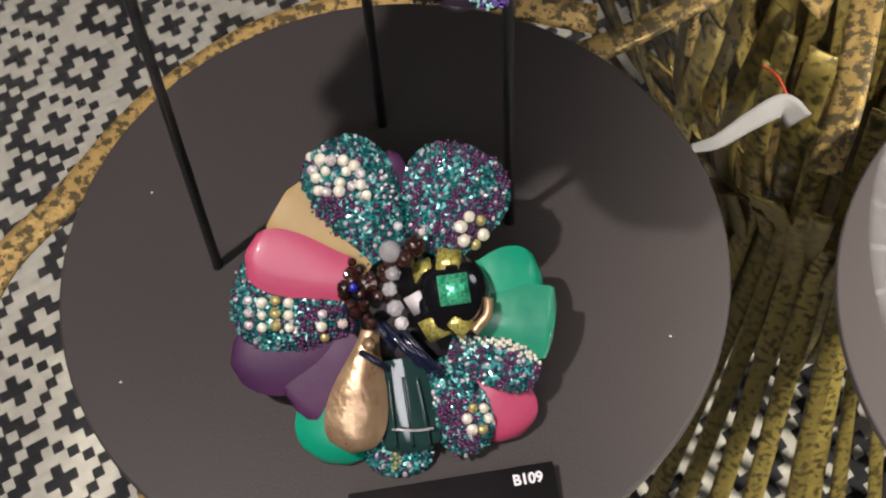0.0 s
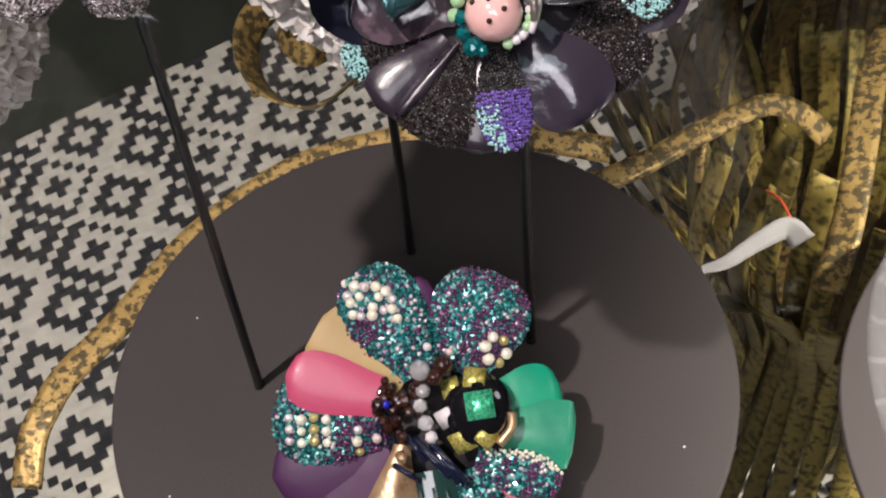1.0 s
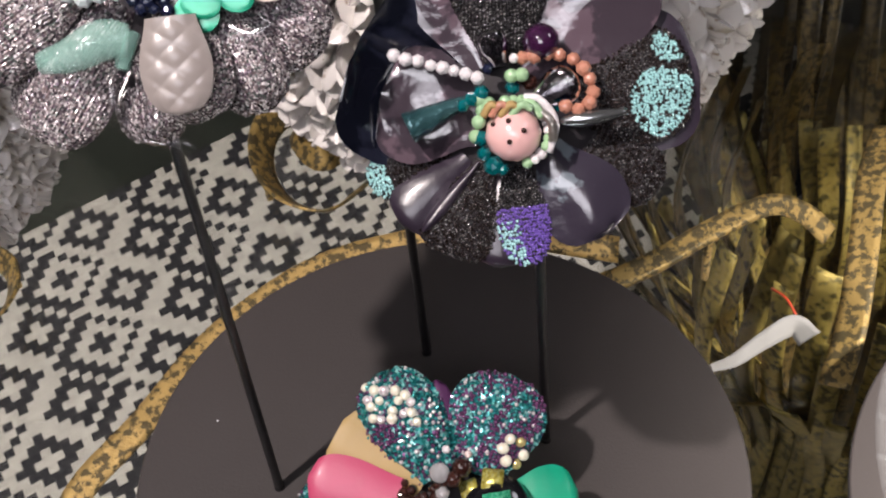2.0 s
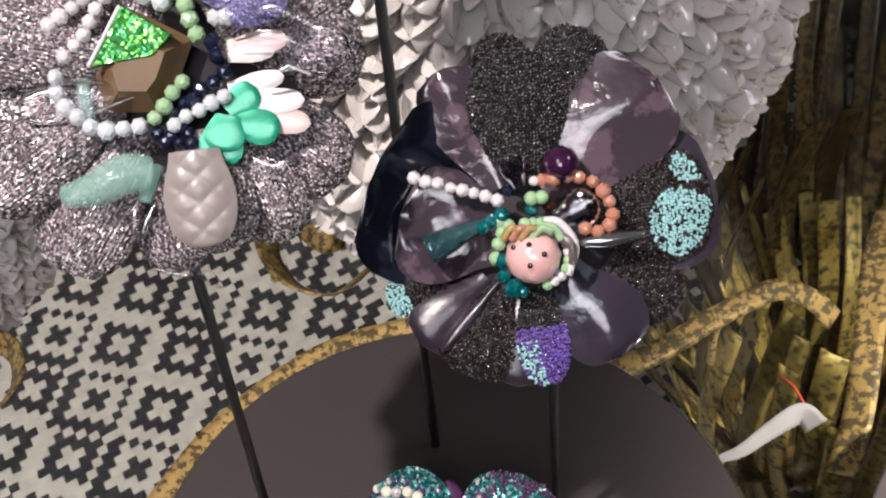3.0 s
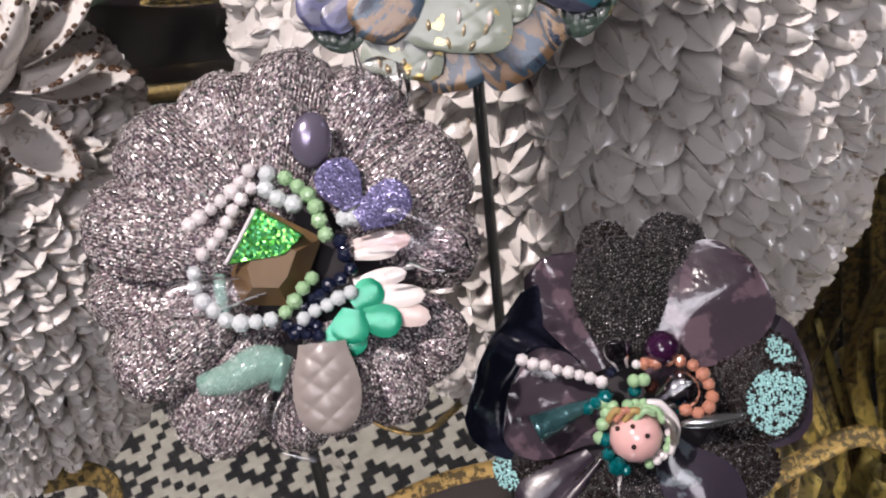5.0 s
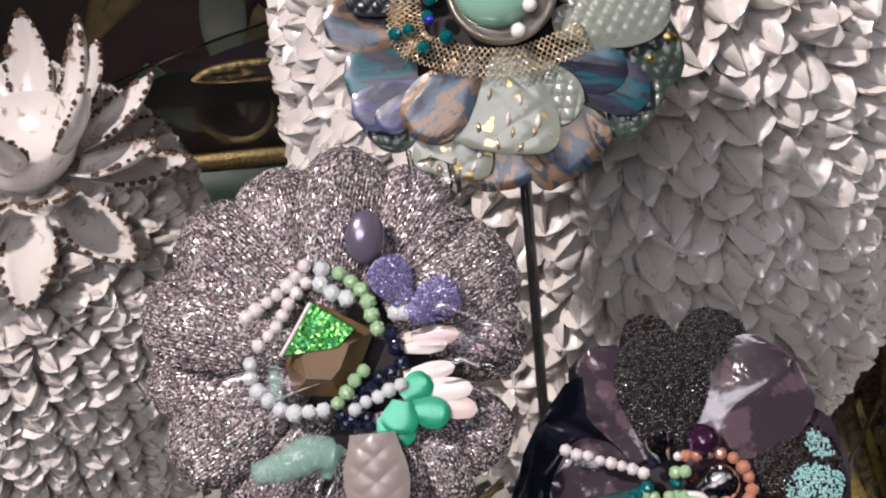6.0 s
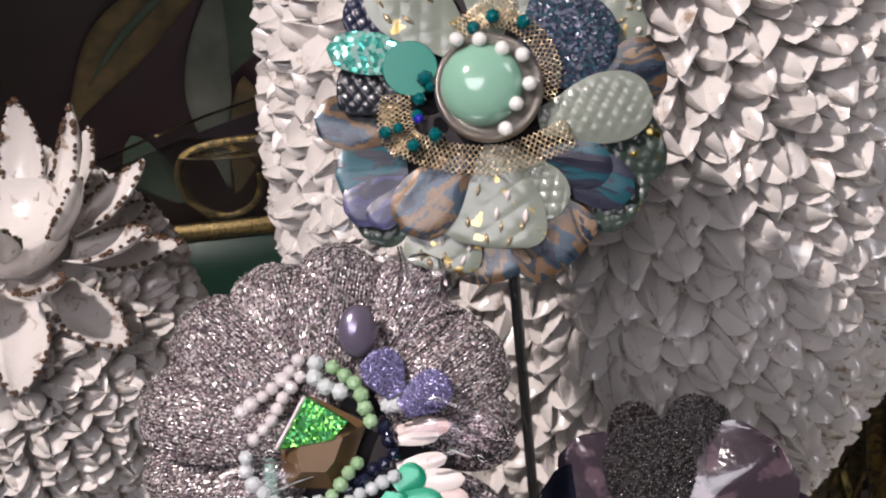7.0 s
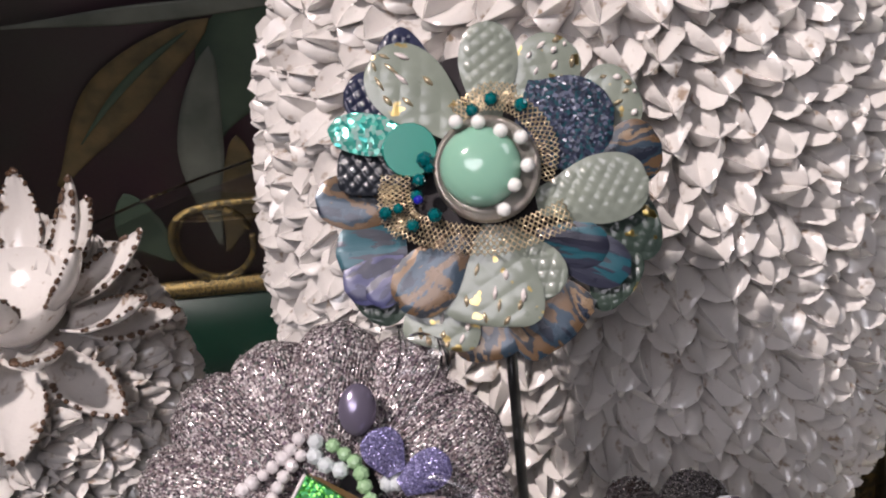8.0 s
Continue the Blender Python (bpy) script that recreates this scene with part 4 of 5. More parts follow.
p, ob = b1.beaded((640, 545), (402, 532), 98, -20, -10, 34, SEW,
          lambda s, t, r: 1 if s < 0.45 and t > 0.0 and r.random() < 0.75 else tealy(s, t, r), label="teal beaded petal with striped cream beads", ground="tealglitter", thin=(0, 5), **ROUND)
b1.set_on(p, ob, [(440 + 24 * (k % 4), 536 + 22 * (k // 4) + 4 * (k % 2)) for k in range(12)] + [(572, 560), (570, 582), (574, 602)], 10, ("bd_silver", "bd_white", "bd_gold", "bd_white"))
b1.petal((612, 498), (436, 452), 58, "pink", 16, 0, 9, shape=(0.7, 0.62, 2.6))
# centre of the bright brooch
u = b1.uv(800, 525) * b1.k
part("dome", ball(b1.k, 12, 32, 1.0), MAT["black"], b1.top, "black glass dome set with foil squares", Matrix.Translation((u.x, u.y, 8 * b1.k)) @ Matrix.Diagonal((69, 73, 42, 1)))
for x, y, w, mat, turn in ((803, 515, 54, "foilgreen", 8), (748, 483, 38, "foilyellow", 20), (794, 464, 42, "foilyellow", -6), (770, 584, 44, "foilyellow", 25), (816, 576, 38, "foilyellow", 50), (738, 540, 36, "milk", 30)):
    d = math.hypot((x - 800) / 69, (y - 525) / 73)
    z = 8 + 42 * math.sqrt(max(0.04, 1 - d * d))
    q = b1.uv(x, y) * b1.k
    part("foil_square", box(w * b1.k, w * b1.k, 5 * b1.k, 1.2 * b1.k), MAT[mat], b1.top, m=pose(q.x, q.y, z * b1.k, (y - 525) * 0.35, (x - 800) * 0.45, turn))
b1.rod([(838, 590, 30), (862, 560, 30), (864, 530, 28)], 9, "copperleaf", "gilt_edge")
for k in range(34):
    a, r = b1.rng.uniform(0, 6.28), b1.rng.uniform(0, 1) ** 0.6
    b1.bead(655 + 48 * r * math.cos(a), 505 + 72 * r * math.sin(a), 34 + b1.rng.uniform(-6, 16), b1.rng.uniform(8, 14), "brownbead", low=True)
for x, y, r, mat in ((692, 450, 21, "crystal"), (706, 405, 9, "milk"), (697, 488, 15, "crystal"), (691, 515, 14, "crystal"), (701, 548, 16, "crystal"), (712, 574, 13, "milk"), (628, 512, 9, "bluebead"), (735, 440, 20, "brownbead"), (718, 462, 17, "brownbead"), (748, 415, 8, "blush"), (655, 610, 13, "copperleaf"), (610, 575, 10, "blush")):
    b1.bead(x, y, 50, r, mat, low=r < 17)
for x0, y0, x1, y1 in ((680, 575, 765, 660), (700, 572, 775, 655), (690, 590, 745, 650), (640, 625, 690, 655), (715, 600, 780, 662), (612, 545, 618, 590), (665, 570, 700, 620)):
    b1.rod([(x0, y0, 40), ((x0 + x1) / 2, (y0 + y1) / 2, 48), (x1, y1, 36)], 6, "navybead", "bugle_bead")

# --- the dark brooch
b2 = Brooch("dark flower brooch with gunmetal beads and marbled lacquer petals", pose(0.038, -0.012, 0.215, 41.11, 3.88, -4.94), 0.0001556, (980, 480))
part("backing", lathe([(150, -70), (200, -56), (200, -46), (60, -36)], 40), MAT["darkfelt"], b2.top, m=Matrix.Scale(b2.k, 4))
DK = ["bd_dark", "bd_brown", "bd_turq", "bd_violet", "bd_pewter", "bd_silver"]
dark = mixed((0, 0.42), (4, 0.58))
bronze = mixed((1, 0.60), (4, 0.40))
b2.petal((930, 500), (680, 392), 168, "shell", -40, 44, -10, label="ink black lacquered cupped petal", shape=(0.4, 0.6, 3.2), ruffle=6, name="cup_petal")
b2.petal((905, 520), (726, 470), 105, "mauve", -16, 10, 6, shape=(0.4, 0.6, 3.0), ruffle=5)
b2.petal((905, 420), (790, 215), 66, "mauve", -26, 20, 8, shape=(0.4, 0.65, 3.0), ruffle=4)
b2.beaded((930, 330), (893, 142), 56, -38, 0, 20, DK, bronze, label="bronze beaded petal", size=3.3, pitch=5.3, **ROUND)
b2.beaded((985, 300), (1052, 132), 70, -38, 0, 22, DK, dark, label="gunmetal beaded petal", size=3.3, pitch=5.3, **ROUND)
b2.petal((975, 420), (1178, 222), 112, "mauve", -24, 8, 16, label="glossy mauve marbled petal", shape=(0.3, 0.62, 2.8), ruffle=5)
b2.beaded((940, 420), (925, 172), 90, -10, 0, 30, DK, dark, label="gunmetal beaded petal", size=3.8, pitch=5.9, shape=(0.35, 0.6, 2.3))
b2.petal((1060, 470), (1292, 420), 128, "plum", -44, 0, 8, shape=(0.35, 0.62, 2.6))
b2.beaded((1060, 470), (1280, 432), 108, -34, 0, 20, DK,
          lambda s, t, r: (2 if (((s - 0.73) / 0.26) ** 2 + ((t + 0.34) / 0.58) ** 2 < 1 or ((s - 0.82) / 0.12) ** 2 + ((t - 0.62) / 0.28) ** 2 < 1) and r.random() < 0.86 else bronze(s, t, r)), label="bronze beaded petal with turquoise beads", size=3.3, pitch=5.3, **ROUND)
b2.beaded((1100, 545), (1222, 640), 62, -44, -4, 16, DK, bronze, label="bronze beaded petal", size=3.3, pitch=5.3, **ROUND)
b2.petal((1020, 560), (1128, 716), 82, "greymarble", -24, 0, 16, label="blue grey marbled glossy petal", shape=(0.35, 0.6, 2.6), ruffle=4)
b2.petal((955, 600), (935, 776), 54, "plum", -36, 0, 14, shape=(0.3, 0.7, 2.6))
b2.beaded((965, 590), (992, 772), 48, -22, 0, 18, DK,
          lambda s, t, r: (2 if s > 0.55 and t < -0.1 + 0.5 * (s - 0.8) and r.random() < 0.7 else (3 if s > 0.42 else dark(s, t, r))), label="violet and turquoise beaded petal", size=3.3, pitch=5.3, **ROUND)
b2.beaded((915, 580), (846, 756), 68, -26, 0, 16, DK, bronze, label="bronze beaded petal", size=3.3, pitch=5.3, shape=(0.25, 0.75, 2.8))
b2.petal((880, 580), (762, 700), 56, "plum", -32, 0, 16, shape=(0.3, 0.7, 2.6))
b2.petal((900, 588), (800, 712), 12, "plum", -10, 0, 8)
b2.beaded((850, 560), (702, 628), 46, -44, 0, 16, DK, lambda s, t, r: 2 if s > 0.76 else bronze(s, t, r), label="bronze beaded petal with turquoise tip", size=3.3, pitch=5.3, **ROUND)
# centre of the dark brooch
lamp_bead = b2.bead(958, 540, 46, 50, "flesh", "lampwork_bead")
tagged(lamp_bead, "pink glass bead with raised dark dots")
for x, y in ((948, 520), (974, 536), (950, 556), (922, 525)):
    d = math.hypot(x - 958, y - 540)
    b2.bead(x, y, 46 + math.sqrt(50 ** 2 - d * d), 5, "brownbead", "dot")
for a in np.linspace(-1.2, 1.9, 13):
    b2.bead(962 + 58 * math.cos(a), 538 - 56 * math.sin(a), 46 + b2.rng.uniform(-8, 8), b2.rng.uniform(9, 14), b2.rng.choice(["crystal", "milk", "palegreen"]), "curl_bead")
b2.rod([(968, 486, 70), (992, 492, 74), (1006, 512, 70)], 8, "palegreen", "glass_curl")
b2.rod([(1000, 500, 70), (1022, 520, 72), (1026, 552, 62)], 8, "pewter", "glass_curl")
b2.rod([(975, 478, 66), (1002, 482, 68), (1030, 520, 62), (1020, 572, 52)], 7, "milk", "glass_curl")
for x0, x1, mat in ((918, 948, "salmon"), (934, 966, "ochre"), (952, 988, "palegreen"), (905, 930, "ochre")):
    b2.rod([(x0, 512, 76), ((x0 + x1) / 2, 492, 84), (x1, 498, 80)], 7, mat, "glass_curl")
b2.strand([(750, 406), (800, 418), (850, 430), (905, 446)], 40, 13, "milk")
b2.strand([(972, 410), (1020, 400), (1062, 412), (1090, 445), (1096, 480), (1066, 498), (1048, 490)], 42, 14, "salmon")
b2.petal((1000, 480), (1068, 440), 34, "drop", 42, 10, 14, name="glass_drop", **ROUND)
b2.petal((935, 420), (912, 362), 26, "drop", 36, 10, 12, name="glass_drop", **ROUND)
b2.bead(1005, 380, 40, 33, "amethyst", "amethyst_ball")
b2.bead(958, 410, 48, 9, "milk")
for x, y in ((954, 440), (972, 438)):
    b2.bead(x, y, 46, 13, "palegreen")
for x, y in ((905, 500), (898, 520), (893, 545), (915, 488), (900, 480)):
    b2.bead(x, y, 40, 13, "palegreen")
for x, y, r in ((903, 548, 15), (925, 596, 19), (908, 575, 13), (885, 482, 14), (902, 470, 15), (940, 602, 12), (870, 492, 13)):
    b2.bead(x, y, 42, r, "tealgem", "faceted_bead", low=True)
b2.rod([(890, 480, 34), (850, 495, 38), (815, 512, 40), (775, 532, 44)], 26, "tealfoil", "foil_cone", taper=lambda s: 0.35 + 0.75 * s, label="crumpled teal foil cone", seg=9)
b2.bead(790, 528, 52, 15, "shell")
b2.rod([(1040, 518, 40), (1090, 512, 44), (1156, 500, 46)], 10, "steel", "spike", taper=lambda s: 0.5 + 0.9 * math.sin(math.pi * min(1, s * 0.95 + 0.05)))
for k in range(16):
    b2.bead(990 + b2.rng.uniform(-90, 60), 470 + b2.rng.uniform(-50, 90), 26, b2.rng.uniform(9, 15), b2.rng.choice(["navybead", "brownbead", "tealgem"]), low=True)

# --- the silver brooch
b3 = Brooch("large silver glitter flower brooch with green stone and bead strands", pose(-0.058, -0.006, 0.279, 42.83, 4.53, -3.94), 0.0001427, (420, 400))
part("backing", lathe([(180, -70), (250, -58), (250, -46), (60, -36)], 40), MAT["darkfelt"], b3.top, m=Matrix.Scale(b3.k, 4))
GL = ["bd_silver", "bd_dark"]
SILVER = (((440, 330), (604, 22), 80, -84), ((400, 330), (446, -14), 80, -30), ((385, 340), (275, 28), 84, -72), ((375, 350), (128, 128), 90, -34), ((380, 372), (46, 306), 84, -4),
          ((370, 425), (44, 462), 70, -66), ((360, 440), (112, 615), 80, -20), ((395, 500), (248, 744), 84, -50), ((440, 540), (450, 752), 60, -84), ((500, 500), (536, 714), 74, -20),
          ((540, 480), (660, 690), 62, -64), ((540, 440), (756, 580), 74, -80), ((520, 350), (792, 356), 76, -66), ((540, 330), (752, 172), 90, -14), ((470, 300), (690, 120), 62, -92))
for base, tip, half, lift in SILVER:
    p, ob = b3.petal(base, tip, half * 1.14, "silverglitter", lift, -30, 58, thick=6, shape=(0.45, 0.64, 2.4), ruffle=5, tilt=20, name="glitter_petal", label="silver glitter mesh petal")
    places, sizes, kinds = [], [], []
    rows = int(half / 5)
    for k in range(520):
        s, t = b3.rng.uniform(0.15, 0.985), (b3.rng.randrange(-rows, rows + 1) + b3.rng.gauss(0, 0.12)) / (rows + 0.4)
        places.append((p.at(s, max(-0.98, min(0.98, t))) + Vector((0, 0, 0.6))) * b3.k)
        sizes.append(b3.k * b3.rng.uniform(1.1, 2.5))
        kinds.append(0)
    seeds("glitter", places, sizes, kinds, GL, ob)
b3.petal((505, 535), (524, 700), 62, "snake", 46, -6, 10, label="grey snakeskin petal", shape=(0.7, 0.5, 2.4), emboss=(46, 3.4))
b3.petal((420, 430), (200, 470), 34, "resin", 36, 4, 10, name="resin_petal", label="clear resin petal", ruffle=5)
for pts, r in (([(560, 330, 20), (640, 300, 34), (700, 330, 36), (770, 380, 24)], 10), ([(575, 355, 20), (650, 345, 32), (720, 380, 30), (780, 395, 20)], 9), ([(620, 420, 20), (680, 400, 26), (740, 410, 18)], 9),
               ([(600, 545, 6), (650, 565, 16), (700, 540, 10), (750, 535, 4)], 9), ([(520, 200, 16), (530, 110, 24), (570, 60, 14), (560, 5, 4)], 8), ([(545, 210, 20), (600, 170, 26), (650, 90, 16), (640, 30, 8)], 10),
               ([(420, 610, 0), (400, 660, 10), (420, 720, 2), (500, 750, -8)], 8), ([(440, 620, 0), (412, 690, 10), (440, 730, 2)], 6), ([(470, 745, -20), (520, 750, -24), (545, 770, -28)], 5), ([(110, 215, 12), (170, 205, 22), (230, 250, 16)], 5), ([(285, 118, 14), (330, 160, 20), (345, 215, 12)], 4)):
    line = [Vector((*b3.uv(x, y), z + 26)) * b3.k for x, y, z in pts]
    part("resin_ribbon", strap(line, 3.0 * r * b3.k, 2 * b3.k, (0.2, 0.3, 1), taper=lambda s: 0.45 + 0.75 * math.sin(math.pi * (0.1 + 0.8 * s)), crown=r * 0.5 * b3.k, twist=0.9), MAT["resin"], b3.top, "clear crinkled resin ribbon")
b3.petal((610, 350), (772, 372), 46, "resin", 50, 0, 8, name="resin_petal", ruffle=8)
b3.petal((560, 130), (640, 30), 52, "resin", 40, 0, 8, name="resin_petal", ruffle=8)
b3.rod([(432, 575, 34), (390, 575, 44), (340, 600, 48), (285, 615, 44)], 34, "mintglass", "glass_tube", taper=lambda s: 0.7 + 0.35 * math.sin(3 * s + 0.5), label="mint glass tube", seg=14)
b3.rod([(440, 560, 24), (430, 590, 30), (418, 620, 20)], 14, "mintglass", "glass_tube")
u = b3.uv(480, 168) * b3.k
part("cabochon", ball(b3.k, 10, 24), MAT["lilac"], b3.top, "lilac foil cabochon", Matrix.Translation((u.x, u.y, 20 * b3.k)) @ Matrix.Diagonal((38, 52, 26, 1)))
b3.petal((560, 290), (512, 208), 42, "violetglitter", 48, 8, 5, label="violet glitter petal", **ROUND)
b3.petal((570, 318), (660, 258), 40, "violetglitter", 56, 8, 5, label="violet glitter petal", **ROUND)
b3.slab([(330, 400), (388, 290), (500, 345), (470, 430), (440, 470), (350, 470)], 6, 46, "topaz", "stone", label="brown faceted stone", shrink=0.52)
b3.slab([(332, 398), (386, 292), (472, 342), (440, 378)], 44, 14, "dichroic", "foil_stone", label="green dichroic glass", shrink=0.93, tilt=0.05)
b3.rod([(331, 396, 56), (358, 346, 58), (384, 294, 56)], 4, "milk", "white_edge")
b3.rod([(315, 415, 20), (318, 450, 26), (330, 480, 22)], 12, "mintglass", "glass_rim")
b3.strand([(368, 226), (340, 260), (300, 295), (262, 325), (240, 352), (234, 378)], 34, 15, "milk")
b3.strand([(372, 258), (340, 300), (318, 342), (300, 366), (280, 382)], 36, 15, "milk")
b3.strand([(436, 238), (470, 262), (490, 290), (500, 320), (518, 352)], 38, 16, "palegreen")
b3.strand([(400, 232), (402, 262), (430, 280), (455, 285)], 32, 17, "paleblue")
b3.strand([(552, 284), (540, 318), (560, 310)], 34, 18, "paleblue")
b3.strand([(270, 412), (275, 450), (305, 480), (340, 500), (385, 500), (425, 492)], 30, 17, "paleblue")
b3.strand([(438, 480), (462, 450), (492, 412)], 38, 16, "palegreen")
b3.strand([(470, 492), (510, 468), (545, 450), (570, 432)], 34, 15, "paleblue")
b3.strand([(536, 352), (545, 382), (540, 362)], 34, 16, "navybead")
b3.strand([(440, 505), (480, 505), (505, 440), (540, 420), (556, 400)], 26, 15, "navybead")
b3.strand([(455, 520), (500, 520), (470, 470), (520, 440)], 22, 13, "navybead")
for base, tip, half, mat, lift in (((575, 470), (700, 490), 22, "blush", 14), ((570, 455), (690, 448), 20, "nacre", 18), ((560, 430), (655, 408), 16, "nacre", 16), ((560, 360), (662, 345), 18, "blush", 22), ((560, 378), (640, 366), 13, "nacre", 24),
                                   ((575, 490), (648, 500), 28, "jade", 26), ((560, 470), (608, 428), 26, "jade", 24), ((555, 490), (540, 560), 36, "jade", 20), ((560, 475), (550, 538), 32, "jade", 30)):
    b3.petal(base, tip, half * 1.1, mat, lift, 0, 2.5, thick=3, name="sequin", label="emerald pearl sequin" if mat == "jade" else "pale nacre sequin", shape=(0.6, 0.55, 2.2))

# --- the sage brooch
b4 = Brooch("sage and navy clay flower brooch with mint stone and gilt lace", pose(-0.004, 0.062, 0.343, 50.67, 5.24, -2.62), 0.0001608, (860, 320))
part("backing", lathe([(170, -66), (230, -54), (230, -44), (60, -34)], 40), MAT["darkfelt"], b4.top, m=Matrix.Scale(b4.k, 4))
OVAL, FAN = dict(shape=(0.45, 0.6, 2.2)), dict(shape=(0.35, 0.75, 3.0))
PETALS = (
    ((860, 540), (892, 640), 76, "camo", -46, OVAL), ((1060, 470), (1125, 520), 62, "darkgreen", -44, OVAL), ((1060, 420), (1168, 372), 76, "darkgreen", -40, OVAL),
    ((1060, 290), (1176, 250), 58, "camo", -42, OVAL), ((1020, 210), (1132, 150), 66, "sage", -38, OVAL), ((930, 190), (1000, 62), 60, "sage", -42, OVAL),
    ((740, 190), (606, 160), 50, "navyscale", -42, OVAL), ((812, 190), (684, 56), 52, "navyscale", -36, dict(shape=(0.4, 0.6, 2.4), bend=0.12)),
    ((866, 210), (864, 34), 54, "sagescale", -30, OVAL), ((720, 480), (640, 560), 56, "darkgreen", -44, OVAL), ((715, 370), (555, 350), 50, "camo", -38, OVAL),
    ((900, 480), (1012, 606), 82, "camo", -36, FAN), ((800, 480), (776, 622), 70, "sage", -32, FAN), ((720, 440), (592, 452), 56, "stripe", -34, OVAL),
    ((720, 470), (608, 516), 44, "indigo", -26, OVAL), ((720, 480), (650, 532), 36, "indigo", -22, OVAL), ((960, 420), (1118, 486), 48, "stripe", -20, OVAL), ((950, 425), (1080, 440), 42, "stripe", -14, OVAL),
    ((735, 305), (596, 302), 44, "blackscale", -16, dict(shape=(0.7, 0.6, 4))), ((820, 420), (712, 552), 58, "camo", -10, OVAL), ((900, 420), (988, 522), 50, "sagescale", -14, OVAL),
    ((885, 400), (872, 580), 90, "sage", -8, FAN), ((920, 190), (1085, 242), 84, "navyglitter", -8, dict(shape=(0.6, 0.5, 2.2))), ((950, 360), (1148, 318), 62, "sagescale", -4, dict(shape=(0.4, 0.6, 2.4))),
    ((815, 230), (660, 100), 68, "sage", -4, OVAL), ((760, 252), (580, 232), 38, "aquafoil", 2, OVAL))
for base, tip, half, mat, lift, kw in PETALS:
    relief = dict(sagescale=(27, 3.8), navyscale=(24, 5), blackscale=(24, 4), sage=(46, 1.4), darkgreen=(30, 2.5)).get(mat)
    b4.petal(base, tip, half, mat, lift, 4, 4, thick=8, tilt=5, emboss=relief, **kw)
    if mat == "sage":
        p = Petal(b4.uv(*base), b4.uv(*tip), half, lift, 4, 4, tilt=5, emboss=relief, **kw)
        for row, (s, ts) in enumerate(((0.42, (-0.5, 0.3)), (0.58, (-0.1, 0.62)), (0.74, (-0.6, 0.05, 0.5)), (0.88, (-0.25, 0.3)))):
            for t in ts:
                s0, t0 = s + b4.rng.uniform(-0.03, 0.03), t + b4.rng.uniform(-0.1, 0.1)
                q, q2 = p.at(s0, t0), p.at(min(0.97, s0 + b4.rng.uniform(0.09, 0.15)), t0 * 0.95)
                part("gold_fleck", tube([q * b4.k, (q * 0.5 + q2 * 0.5 + Vector((0, 0, 2))) * b4.k, q2 * b4.k], b4.rng.uniform(3.6, 6.0) * b4.k, 6, 3, lambda w: 0.2 + 0.8 * math.sin(math.pi * w)), MAT["lace" if b4.rng.random() < 0.6 else "nacre"], b4.top)
u = b4.uv(726, 268) * b4.k
part("half_disc", lathe([(20, -4), (47, -4), (48, -2), (48, 4), (46.5, 6), (0.5, 7)], 32), MAT["aqua"], b4.top, "aqua enamel disc", Matrix.Translation((u.x, u.y, 12 * b4.k)) @ Matrix.Scale(b4.k, 4)).data.set_sharp_from_angle(angle=radians(30))
u = b4.uv(862, 302) * b4.k
part("bezel", lathe([(60, -20), (88, -10), (95, 10), (94, 24), (86, 32), (76, 30), (70, 24)], 48), MAT["pewter"], b4.top, "pewter bezel", Matrix.Translation((u.x, u.y, 10 * b4.k)) @ Matrix.Scale(b4.k, 4))
u = b4.uv(850, 298) * b4.k
part("mint_dome", lathe([(72, 0), (72, 8), (66, 22), (52, 34), (34, 41), (14, 44), (0.5, 44.5)], 48), MAT["mint"], b4.top, "glossy mint stone", Matrix.Translation((u.x, u.y, 32 * b4.k)) @ Matrix.Scale(b4.k, 4))
for x, y in ((806, 222), (845, 222), (884, 237), (919, 248), (931, 297), (908, 331), (890, 374)):
    b4.bead(x, y, 56, 13.5, "pearl", "pearl")
for x, y, r in ((742, 322, 13), (738, 350, 12), (684, 380, 13), (732, 402, 13), (770, 384, 14), (835, 200, 13), (868, 180, 14), (921, 190, 14), (752, 286, 16), (706, 372, 11), (760, 300, 11)):
    b4.bead(x, y, 34, r, "tealgem", "faceted_bead", low=True)
b4.bead(741, 356, 40, 9, "bluebead")
for path, rows in (([(700, 312), (704, 360), (722, 398), (766, 414), (824, 426), (890, 424), (950, 404), (1006, 378)], 4), ([(806, 205), (850, 180), (905, 185), (950, 222), (970, 270), (958, 320)], 3), ([(828, 196), (862, 168), (912, 172)], 3), ([(690, 330), (690, 380), (716, 412)], 3)):
    line = smooth_line([(*b4.uv(*q), 0) for q in path], 6)
    for row in range(rows):
        a, b = [], []
        for i, q in enumerate(line):
            d = line[min(i + 1, len(line) - 1)] - line[max(i - 1, 0)]
            side = Vector((-d.y, d.x, 0)).normalized()
            w = 6.2 * (1 if i % 2 else -1)
            off = (row - (rows - 1) / 2) * 13.5
            a.append((q + side * (off + w) + Vector((0, 0, 14 + 3 * (i % 3)))) * b4.k)
            b.append((q + side * (off - w) + Vector((0, 0, 16 + 3 * (i % 2)))) * b4.k)
        part("lace_wire", join(tube(a, 1.25 * b4.k, 5, 2), tube(b, 1.25 * b4.k, 5, 2)), MAT["lace"], b4.top, "gilt lace wire")

# ---------------------------------------------------------------- white ceramic jars
LEAF_N, LEAF_RINGS = 12, ((0.92, -0.20), (1.06, 0.32), (0.92, 0.70), (0.56, 0.93), (0.18, 1.0))


